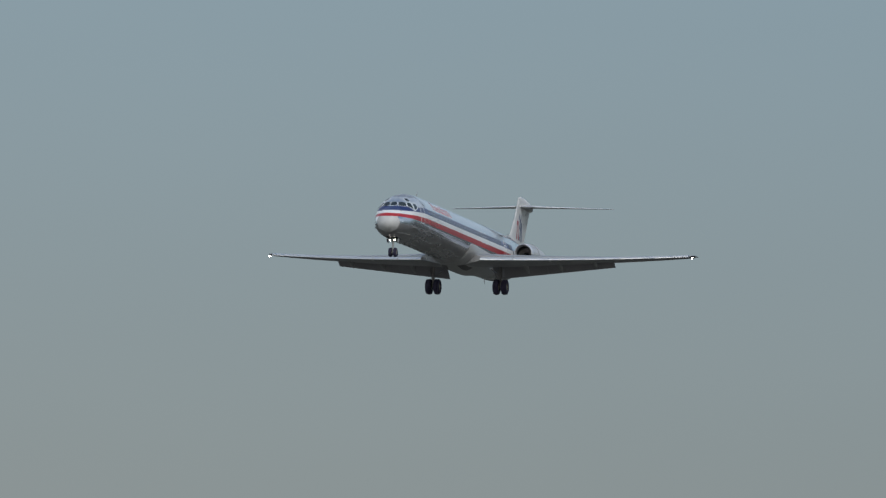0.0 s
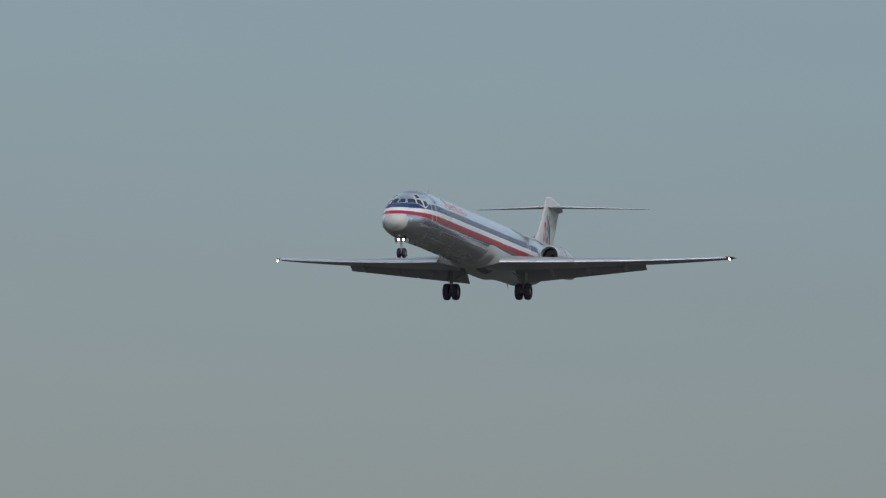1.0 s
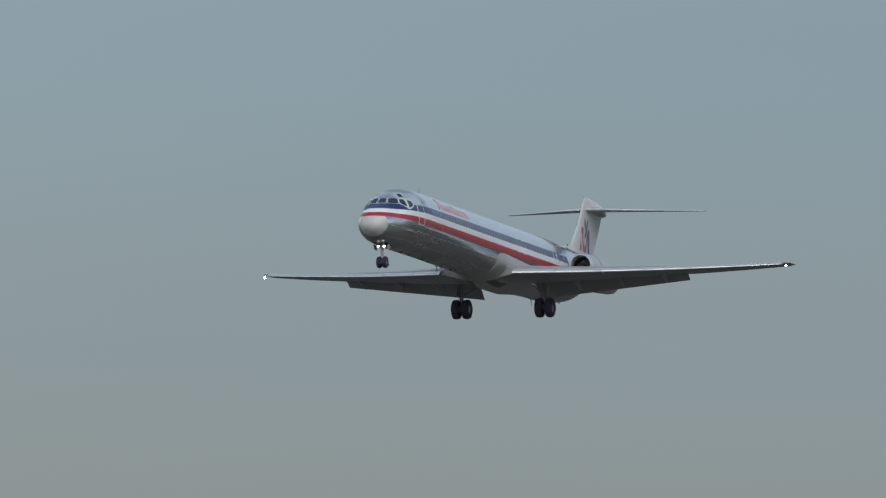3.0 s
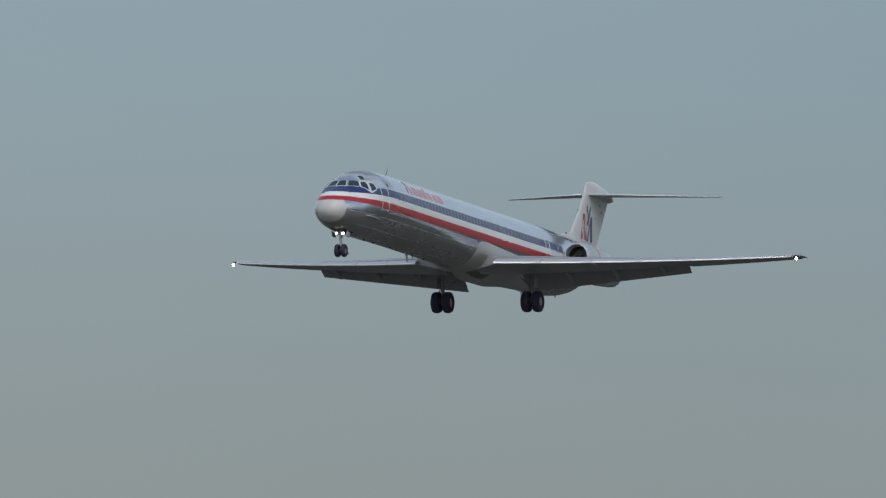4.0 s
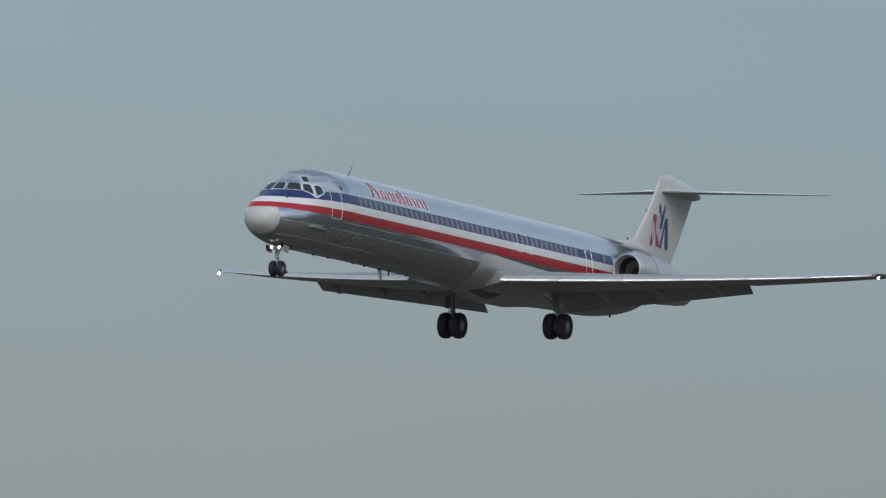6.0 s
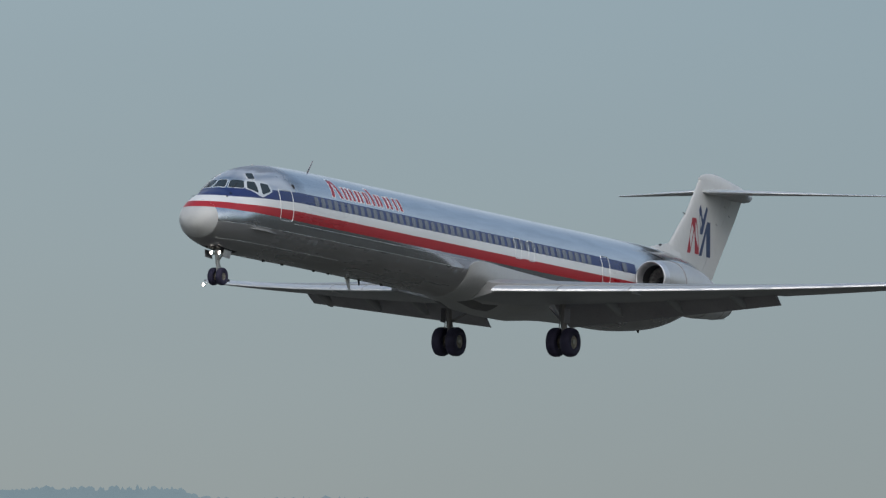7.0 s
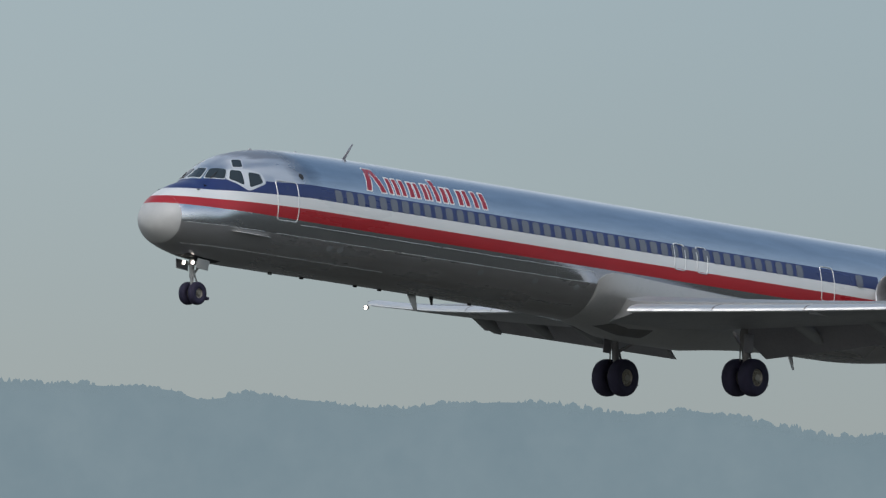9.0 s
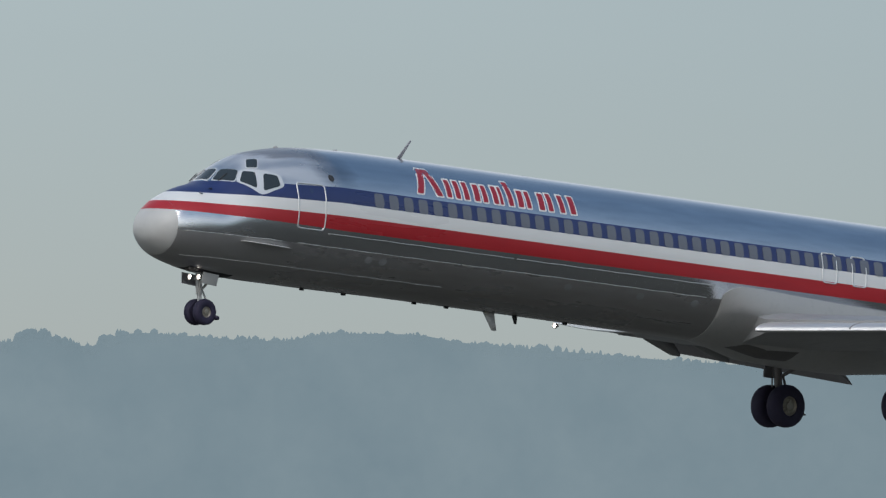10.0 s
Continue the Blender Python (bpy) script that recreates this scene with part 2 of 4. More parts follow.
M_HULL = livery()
M_PALE = surface("pale_grey_paint", (0.50, 0.50, 0.49), 0.42, 0.0, 0.07, 0.8, 0.06)
M_FIN = surface("off_white_paint", (0.54, 0.54, 0.53), 0.40, 0.0, 0.07, 0.7, 0.08, stretch=(1, 1, 0.4))
M_WING = surface("wing_grey_metal", (0.34, 0.345, 0.35), 0.45, 0.30, 0.12, 0.9, 0.12, stretch=(1, 0.3, 1))
M_SLAT = surface("leading_edge_metal", (0.60, 0.605, 0.61), 0.40, 0.55, 0.05, 2.0, 0.04)
M_EDGE_GLINT = surface("pale_edge_glint", (0.76, 0.765, 0.77), 0.46, 0.6, 0.04, 2.0, 0.04)
M_NACELLE = surface("nacelle_metal", (0.56, 0.56, 0.555), 0.36, 0.55, 0.07, 0.9, 0.08)
M_FAIRING = surface("fairing_grey_paint", (0.42, 0.42, 0.415), 0.40, 0.25, 0.10, 0.7, 0.10)
M_FLAP = surface("flap_grey_paint", (0.30, 0.29, 0.31), 0.5, 0.1, 0.15, 1.2, 0.2)
M_DARK = surface("near_black_matt", (0.035, 0.035, 0.038), 0.7, 0.0, 0.2, 4.0)
M_BELLY_PATCH = surface("belly_patch_grey", (0.13, 0.125, 0.125), 0.55, 0.0, 0.2, 3.0, 0.2)
M_TYRE = surface("tyre_rubber", (0.026, 0.022, 0.052), 0.75, 0.0, 0.25, 8.0, 0.2, bump=0.2)
M_HUB = surface("wheel_hub_metal", (0.36, 0.33, 0.28), 0.5, 0.6, 0.2, 12.0, 0.3)
M_STRUT = surface("gear_leg_grey_paint", (0.235, 0.22, 0.215), 0.45, 0.2, 0.15, 6.0, 0.25)
M_GLASS = surface("cockpit_glass", (0.035, 0.045, 0.05), 0.14, 0.0, 0.2, 2.0, 0.0)
M_FRAME = surface("window_surround_metal", (0.72, 0.73, 0.73), 0.40, 0.35, 0.05, 4.0, 0.05)
M_CABIN = surface("cabin_window_shade", (0.135, 0.147, 0.178), 0.22, 0.0, 0.10, 3.0, 0.0)
M_RED = surface("red_paint", (0.33, 0.018, 0.032), 0.35, 0.0, 0.08, 3.0, 0.05)
M_WHITE = surface("white_paint", (0.74, 0.74, 0.73), 0.40, 0.0, 0.05, 3.0, 0.05)
M_BLUE = surface("navy_paint", (0.025, 0.045, 0.12), 0.38, 0.0, 0.08, 3.0, 0.05)
M_LIP = surface("intake_lip_metal", (0.66, 0.66, 0.68), 0.38, 0.7, 0.05, 3.0, 0.0)
M_LAMP = surface("lit_landing_lamp", (1, 1, 1), 0.3, 0.0, 0.0, 1.0, 0.0, glow=((1.0, 0.93, 0.85), 9.0))
M_BEACON = surface("red_beacon_glass", (0.35, 0.02, 0.02), 0.2, 0.0, 0.05, 3.0)
M_SEAM = surface("door_outline_metal", (0.70, 0.70, 0.69), 0.38, 0.4, 0.05, 3.0, 0.05)


def ground_material():
    m = bpy.data.materials.new("airfield_grass")
    m.use_nodes = True
    nt = m.node_tree
    b = nt.nodes["Principled BSDF"]
    tc = nt.nodes.new("ShaderNodeTexCoord")
    n1 = node(nt, "ShaderNodeTexNoise", Scale=0.012, Detail=6.0)
    n2 = node(nt, "ShaderNodeTexNoise", Scale=0.6, Detail=5.0)
    for n in (n1, n2):
        nt.links.new(tc.outputs["Object"], n.inputs["Vector"])
    c1 = mix_colour(nt, n1.outputs[0], (0.052, 0.050, 0.041), (0.080, 0.075, 0.060))
    c2 = mix_colour(nt, math_node(nt, "MULTIPLY", n2.outputs[0], 0.5), c1, (0.056, 0.054, 0.042))
    nt.links.new(c2, b.inputs["Base Color"])
    b.inputs["Roughness"].default_value = 0.9
    return m


def hill_material(name, low, high):
    """Far woods whose haze is put into the colour and the emission."""
    m = bpy.data.materials.new(name)
    m.use_nodes = True
    nt = m.node_tree
    b = nt.nodes["Principled BSDF"]
    tc = nt.nodes.new("ShaderNodeTexCoord")
    way = nt.nodes.new("ShaderNodeVectorMath")
    way.operation = "NORMALIZE"
    nt.links.new(tc.outputs["Object"], way.inputs[0])
    n1 = node(nt, "ShaderNodeTexNoise", Scale=170.0, Detail=3.0, Roughness=0.45)
    n2 = node(nt, "ShaderNodeTexNoise", Scale=900.0, Detail=4.0)
    for n in (n1, n2):
        nt.links.new(way.outputs[0], n.inputs["Vector"])
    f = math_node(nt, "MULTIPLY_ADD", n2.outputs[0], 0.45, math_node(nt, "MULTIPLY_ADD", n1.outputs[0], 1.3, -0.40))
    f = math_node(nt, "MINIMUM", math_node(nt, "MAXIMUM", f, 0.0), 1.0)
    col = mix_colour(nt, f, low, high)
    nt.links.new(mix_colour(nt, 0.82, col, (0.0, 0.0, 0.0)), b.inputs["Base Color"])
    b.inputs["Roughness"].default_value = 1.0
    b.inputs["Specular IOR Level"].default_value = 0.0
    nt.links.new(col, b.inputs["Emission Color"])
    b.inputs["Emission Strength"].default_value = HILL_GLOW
    return m


# emission strength standing in for the bright air before the ridge
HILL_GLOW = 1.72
M_HILL = hill_material("glowing_haze_woods", (0.096, 0.132, 0.152), (0.117, 0.153, 0.171))
M_GRASS = ground_material()


# ------------------------------------------------------------------ mesh helpers
def mesh_from(name, verts, faces, material, smooth=True):
    me = bpy.data.meshes.new(name)
    me.from_pydata([tuple(v) for v in verts], [], faces)
    me.materials.append(material)
    me.polygons.foreach_set("use_smooth", [smooth] * len(me.polygons))
    me.update()
    return me


def part(name, bm, material, parent, label="", smooth=True):
    """Links a bmesh, or a mesh, as one object under a thing or a part."""
    if isinstance(bm, bmesh.types.BMesh):
        bmesh.ops.recalc_face_normals(bm, faces=bm.faces)
        me = bpy.data.meshes.new(name)
        bm.to_mesh(me)
        bm.free()
        me.materials.append(material)
        me.polygons.foreach_set("use_smooth", [smooth] * len(me.polygons))
    else:
        me = bm
    ob = new(name, me)
    ob.parent = parent
    if label:
        tagged(ob, label)
    return ob


def skin(bm, rings, caps=True, closed=True):
    """Joins rings of points into a skin; returns nothing."""
    rows = [[bm.verts.new(p) for p in r] for r in rings]
    n = len(rows[0])
    for a, b in zip(rows, rows[1:]):
        for i in range(n if closed else n - 1):
            j = (i + 1) % n
            bm.faces.new((a[i], a[j], b[j], b[i]))
    if caps:
        bm.faces.new(rows[0][::-1])
        bm.faces.new(rows[-1])


def sharp_edges(bm, degrees):
    bmesh.ops.recalc_face_normals(bm, faces=bm.faces)
    bm.normal_update()
    for ed in bm.edges:
        if len(ed.link_faces) == 2 and ed.calc_face_angle(0.0) > radians(degrees):
            ed.smooth = False


def tube(bm, p0, p1, r0, r1=None, n=14):
    """A round bar from p0 to p1."""
    r1 = r0 if r1 is None else r1
    p0, p1 = Vector(p0), Vector(p1)
    q = (p1 - p0).to_track_quat("Z", "Y").to_matrix()
    rings = []
    for p, r in ((p0, r0), (p1, r1)):
        rings.append([p + q @ Vector((r * math.cos(k * 2 * math.pi / n), r * math.sin(k * 2 * math.pi / n), 0)) for k in range(n)])
    skin(bm, rings)


def slab(bm, centre, size, turn=(0, 0, 0), bevel=0.01):
    """A box with worn, bevelled edges."""
    m = pose(*centre, *turn) @ Matrix.Diagonal((*size, 1))
    made = bmesh.ops.create_cube(bm, size=1.0, matrix=m)
    if bevel:
        edges = list({ed for v in made["verts"] for ed in v.link_edges})
        bmesh.ops.bevel(bm, geom=edges, offset=bevel, segments=2, affect="EDGES", profile=0.5)


def curve_through(xs, ys):
    """A smooth monotone curve through points (Fritsch-Carlson)."""
    xs, ys = np.array(xs, float), np.array(ys, float)
    d = np.diff(ys) / np.diff(xs)
    m = np.concatenate([[d[0]], (d[:-1] + d[1:]) / 2, [d[-1]]])
    for i in range(len(d)):
        if d[i] == 0:
            m[i] = m[i + 1] = 0
        else:
            p, q = m[i] / d[i], m[i + 1] / d[i]
            if p < 0:
                m[i] = 0
            if q < 0:
                m[i + 1] = 0
            s = p * p + q * q
            if s > 9:
                k = 3 / math.sqrt(s)
                m[i], m[i + 1] = k * p * d[i], k * q * d[i]

    def f(x):
        x = min(max(x, xs[0]), xs[-1])
        i = min(int(np.searchsorted(xs, x, side="right")) - 1, len(d) - 1)
        i = max(i, 0)
        h = xs[i + 1] - xs[i]
        t = (x - xs[i]) / h
        return float((2 * t**3 - 3 * t**2 + 1) * ys[i] + (t**3 - 2 * t**2 + t) * h * m[i]
                     + (-2 * t**3 + 3 * t**2) * ys[i + 1] + (t**3 - t**2) * h * m[i + 1])
    return f


# ------------------------------------------------------------------ ground and far hills
def ground():
    bm = bmesh.new()
    rings = []
    for r in (0.5, 60, 300, 900, 2000, 4900):
        rings.append([(r * math.cos(k * math.pi / 32), r * math.sin(k * math.pi / 32), 0.0) for k in range(64)])
    skin(bm, rings, caps=False)
    bm.faces.new([v for v in bm.verts][:64][::-1])
    ob = part("ground", bm, M_GRASS, None, smooth=False)
    return tagged(ob, "dull green and brown grass of an airfield", "ground", kind="structure")


# height of the crest, in degrees over the eye, by azimuth to the right of +y
CREST = curve_through([-180, -120, -40, 10, 20, 25.27, 25.41, 25.64, 25.76, 26.44, 26.63, 26.91, 27.26, 29.72, 29.91, 30.3, 30.49, 31.13, 32.07, 32.21, 32.4, 32.54, 33.12, 33.73, 33.77, 33.89, 33.94, 34.67, 34.78, 35.09, 35.7, 35.79, 36.53, 37.09, 37.21, 37.34, 37.47, 37.56, 37.94, 38.59, 38.99, 39.34, 39.58, 39.69, 40.44, 40.63, 41.67, 41.71, 42.22, 42.36, 42.87, 43.25, 43.9, 44.04, 44.09, 44.79, 54, 65, 100, 180],
                      [0.9, 1, 2, 3.6, 3.85, 3.864, 3.916, 3.86, 3.912, 3.886, 3.915, 3.915, 3.874, 3.74, 3.76, 3.758, 3.732, 3.738, 3.657, 3.668, 3.744, 3.76, 3.697, 3.665, 3.63, 3.631, 3.65, 3.584, 3.605, 3.609, 3.553, 3.571, 3.45, 3.452, 3.411, 3.424, 3.402, 3.45, 3.428, 3.437, 3.392, 3.362, 3.35, 3.335, 3.315, 3.335, 3.262, 3.267, 3.26, 3.195, 3.172, 3.122, 3.114, 3.105, 3.084, 3.053, 2.2, 1.6, 1.2, 0.9])
HILL_FAR = 4300.0


def hill_point(az, r):
    """A point of the slope at an azimuth and a distance."""
    bumps = 0.004 * noise.noise(Vector((az * 2.6, 0.3, 9.1))) + 0.006 * noise.noise(Vector((az * 8.0, 4.4, 2.0)))
    top = (HILL_FAR - 60) * math.tan(radians(CREST(az) + bumps - 0.026)) + EYE[2] - 0.8
    k = min(max((r - 3000) / (HILL_FAR - 60 - 3000), 0.0), 1.0)
    back = min(max((r - HILL_FAR + 60) / 400, 0.0), 1.0)
    rise = k ** 1.3
    a = radians(az)
    rough = 14 * noise.noise(Vector((az * 0.9, r * 0.004, 3.0))) * math.sin(math.pi * k) ** 2
    z = top * rise * (1 - 0.75 * back ** 1.5) + rough
    return Vector((r * math.sin(a), r * math.cos(a), max(z, -2.0)))


def hills():
    azs = [-180 + 5 * k for k in range(38)] + [10 + 0.05 * k for k in range(760)] + [48 + 6 * k for k in range(23)]
    rs = [3000, 3150, 3300, 3450, 3600, 3750, 3900, 4000, 4080, 4140, 4190, 4240, 4300, 4450, 4650]
    bm = bmesh.new()
    skin(bm, [[hill_point(az, r) for r in rs] for az in azs], caps=False, closed=False)
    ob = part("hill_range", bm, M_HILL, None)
    tagged(ob, "long wooded ridge, pale blue-grey with distance", "hills", kind="backdrop")

    rng = random.Random(5)
    verts, faces = [], []
    for k in range(7500):
        az = rng.uniform(22.0, 49.0)
        r = HILL_FAR - 60 - rng.random() ** 2 * 12
        p = hill_point(az, r)
        stand = noise.noise(Vector((az * 2.3, 7.7, 0))) + 0.5 * noise.noise(Vector((az * 7.1, 1.7, 0)))
        h = (1.7 + 1.3 * stand) * rng.uniform(0.5, 1.25)
        h = max(h, 0.8)
        pointed = rng.random() < 0.55 + 0.3 * stand
        w = h * (rng.uniform(0.22, 0.34) if pointed else rng.uniform(0.45, 0.7))
        base = len(verts)
        n = 6
        a0 = rng.uniform(0, 1)
        levels = ((0.0, 0.75), (0.35, 1.0), (0.72, 0.5 if pointed else 0.85))
        for zf, rf in levels:
            for i in range(n):
                q = w * rf * rng.uniform(0.75, 1.2)
                verts.append((p.x + q * math.cos((i + a0) * math.pi / 3), p.y + q * math.sin((i + a0) * math.pi / 3), p.z - 0.6 + zf * h))
        verts.append((p.x, p.y, p.z - 0.6 + h))
        for lv in range(2):
            for i in range(n):
                j = (i + 1) % n
                faces.append((base + lv * n + i, base + lv * n + j, base + lv * n + n + j, base + lv * n + n + i))
        for i in range(n):
            faces.append((base + 2 * n + i, base + 2 * n + (i + 1) % n, base + 3 * n))
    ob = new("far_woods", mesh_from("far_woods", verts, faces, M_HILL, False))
    tagged(ob, "firs and broadleaf trees along a hazy distant ridge", "woods", kind="stuff")


ground()
hills()


# ------------------------------------------------------------------ the airliner: x aft from the nose, y to starboard, z up
HX = [-0.24, -0.21, -0.13, 0.0, 0.3, 0.6, 1.0, 1.5, 2.08, 2.74, 3.4, 4.2, 5.4, 8.0, 28.0, 31.0, 33.5, 36.0, 38.5, 40.5, 41.3]
HALF_WIDTH = curve_through(HX, [0.02, 0.20, 0.42, 0.61, 0.86, 1.01, 1.16, 1.30, 1.43, 1.54, 1.61, 1.65, 1.67, 1.67, 1.67, 1.63, 1.50, 1.18, 0.74, 0.30, 0.06])
CROWN = curve_through(HX, [-0.74, -0.58, -0.40, -0.21, 0.07, 0.25, 0.43, 0.61, 1.05, 1.41, 1.60, 1.74, 1.83, 1.87, 1.86, 1.86, 1.86, 1.82, 1.55, 0.98, 0.62])
KEEL = curve_through(HX, [-0.78, -0.93, -1.08, -1.21, -1.41, -1.51, -1.60, -1.68, -1.73, -1.75, -1.76, -1.76, -1.76, -1.74, -1.83, -1.82, -1.66, -1.27, -0.50, 0.12, 0.40])


FULLNESS = curve_through([-0.3, 0.8, 1.6, 2.3, 3.0, 4.5, 42], [2.0, 2.0, 1.8, 1.95, 2.0, 2.0, 2.0])


def hull_y(x, z):
    """Half width of the hull at a station and a height."""
    t, k = CROWN(x), KEEL(x)
    c, h = (t + k) / 2, (t - k) / 2
    q = min(1.0, abs(z - c) / h)
    n = FULLNESS(x) if z > c else 2.0
    return HALF_WIDTH(x) * max(0.0, 1 - q**n) ** (1 / n)


def hull_ring(x, n=80):
    """A ring of the hull; the shoulders are full over the cockpit."""
    t, k, w = CROWN(x), KEEL(x), HALF_WIDTH(x)
    c, h = (t + k) / 2, (t - k) / 2
    ring = []
    for i in range(n):
        s, o = math.sin(i * 2 * math.pi / n), math.cos(i * 2 * math.pi / n)
        e = 2 / FULLNESS(x) if o > 0 else 1.0
        ring.append((x, w * math.copysign(abs(s) ** e, s), c + h * math.copysign(abs(o) ** e, o)))
    return ring


def patch(outline, side, lift=0.012, rings=3, depth=0.03):
    """A thin plate on the hull's side, inside an outline of (x, z), following the hull's curve."""
    bm = bmesh.new()
    cx, cz = (sum(p[i] for p in outline) / len(outline) for i in (0, 1))
    rows = []
    for r in range(1, rings + 1):
        f = r / rings
        rows.append([(cx + (x - cx) * f, cz + (z - cz) * f) for x, z in outline])
    at = [[bm.verts.new((x, side * (hull_y(x, z) + lift), z)) for x, z in row] for row in rows]
    mid = bm.verts.new((cx, side * (hull_y(cx, cz) + lift), cz))
    skirt = [bm.verts.new((x, side * (hull_y(x, z) - depth), z)) for x, z in rows[-1]]
    n = len(outline)
    for i in range(n):
        j = (i + 1) % n
        bm.faces.new((mid, at[0][i], at[0][j]))
        for a, b in zip(at, at[1:]):
            bm.faces.new((a[i], b[i], b[j], a[j]))
        bm.faces.new((at[-1][i], skirt[i], skirt[j], at[-1][j]))
    sharp_edges(bm, 40)
    return bm


def dense(corners, k=5, round_by=0.0):
    """Outline with each side divided, corners rounded off."""
    pts = []
    n = len(corners)
    for i in range(n):
        a, b, c = Vector(corners[i - 1]), Vector(corners[i]), Vector(corners[(i + 1) % n])
        if round_by:
            u = b + (a - b).normalized() * min(round_by, (a - b).length * 0.45)
            v = b + (c - b).normalized() * min(round_by, (c - b).length * 0.45)
            for s in (0, 0.33, 0.67, 1):
                pts.append(u * (1 - s) ** 2 + b * 2 * s * (1 - s) + v * s * s)
        else:
            pts.append(b)
        d = c - b
        for q in range(1, k):
            if round_by:
                lo = min(round_by / max(d.length, 1e-6), 0.45)
                f = lo + (1 - 2 * lo) * q / k
            else:
                f = q / k
            pts.append(b + d * f)
    return [(p.x, p.y) for p in pts]


def on_hull(x, y, z, lift=0.0):
    """The point of the hull's skin that lies outward of a point near it, with a lift."""
    t, k, w = CROWN(x), KEEL(x), HALF_WIDTH(x)
    c, h = (t + k) / 2, (t - k) / 2
    n = FULLNESS(x) if z > c else 2.0
    s = ((abs(y) / w) ** n + (abs(z - c) / h) ** n) ** (-1 / n)
    out = Vector((0, y * s, (z - c) * s))
    if lift:
        out += Vector((0, out.y, out.z)).normalized() * lift
    return (x, out.y, c + out.z)


def glazing(corners, side, lift, grow):
    """A pane bent to the hull inside a polygon of (x, y, z) given for the port side, corners rounded."""
    pts = [Vector((x, -side * y, z)) for x, y, z in corners]
    mid = sum(pts, Vector()) / len(pts)
    pts = [mid + (p - mid) * grow for p in pts]
    rim = []
    n = len(pts)
    for i in range(n):
        a, b, c = pts[i - 1], pts[i], pts[(i + 1) % n]
        u, v = b + (a - b) * 0.16, b + (c - b) * 0.16
        for s in (0, 0.5, 1):
            rim.append(u * (1 - s) ** 2 + b * 2 * s * (1 - s) + v * s * s)
        far = c + (b - c) * 0.16
        for f in (0.33, 0.67):
            rim.append(v.lerp(far, f))
    bm = bmesh.new()
    rows = [[bm.verts.new(on_hull(*mid.lerp(p, f), lift)) for p in rim] for f in (0.33, 0.67, 1.0)]
    rows.append([bm.verts.new(on_hull(*p, -0.03)) for p in rim])
    top = bm.verts.new(on_hull(*mid, lift))
    m = len(rim)
    for i in range(m):
        j = (i + 1) % m
        bm.faces.new((top, rows[0][i], rows[0][j]))
        for a, b in zip(rows, rows[1:]):
            bm.faces.new((a[i], b[i], b[j], a[j]))
    sharp_edges(bm, 45)
    return bm


def outline_bar(corners, side, width=0.035, lift=0.014, k=8):
    """A raised seam that follows a closed outline on the hull."""
    bm = bmesh.new()
    pts = dense(corners, k, 0.10)
    cx, cz = (sum(p[i] for p in pts) / len(pts) for i in (0, 1))
    rows = []
    for off, lf in ((-width / 2, -0.02), (-width / 2, lift), (width / 2, lift), (width / 2, -0.02)):
        row = []
        for x, z in pts:
            d = Vector((x - cx, z - cz))
            s = Vector((math.copysign(min(1, abs(d.x) / 0.15), d.x), math.copysign(min(1, abs(d.y) / 0.15), d.y)))
            px, pz = x + s.x * off, z + s.y * off
            row.append((px, side * (hull_y(px, pz) + lf), pz))
        rows.append(row)
    skin(bm, rows, caps=False)
    return bm


FOIL = [0.0, 0.008, 0.025, 0.06, 0.12, 0.2, 0.32, 0.45, 0.6, 0.75, 0.88, 1.0]


def half_thick(u):
    return 5 * (0.2969 * math.sqrt(u) - 0.126 * u - 0.3516 * u * u + 0.2843 * u**3 - 0.1036 * u**4)


def fin_half(u):
    """Half thickness of the upright fin: round nose, then a straight taper over the rudder."""
    return half_thick(u) if u < 0.36 else half_thick(0.36) * (1 - 0.93 * (u - 0.36) / 0.64)


def section(x, y, z, chord, thick, drop=0.0, u0=0.0, u1=1.0, upright=False):
    """Closed loop of an aerofoil from chord fraction u0 to u1, its nose at x, y, z; drop turns the tail down, in degrees."""
    us = [u0 + (u1 - u0) * u for u in FOIL]
    up = [(u, fin_half(u) * thick if upright else half_thick(u) * thick * 1.15) for u in us]
    lo = [(u, -fin_half(u) * thick if upright else -half_thick(u) * thick * 0.85) for u in us[1:]]
    loop = up + lo[::-1]
    c, s = math.cos(radians(drop)), math.sin(radians(drop))
    out = []
    for u, w in loop:
        a, b = u * chord, w * chord
        px, pz = a * c + b * s, -a * s + b * c
        out.append((x + px, y + pz, z) if upright else (x + px, y, z + pz))
    return out


def wing_le(y):
    """Nose of the wing section at a span station."""
    return 19.15 + (y - 2.1) * 0.644, -1.36 + (y - 2.1) * 0.052 + (y - 2.1) ** 2 * 0.0021


def wing_chord(y):
    if y < 10.4:
        return 6.9 + (3.05 - 6.9) * (y - 2.1) / 8.3
    return 3.05 + (1.25 - 3.05) * (y - 10.4) / 5.9


def wing_thick(y):
    return 0.118 - 0.03 * (y - 2.1) / 14


def wing_section(y, side, u0=0.0, u1=1.0):
    x, z = wing_le(y)
    return section(x, side * y, z, wing_chord(y), wing_thick(y), -0.6 + 0.15 * y, u0, u1)


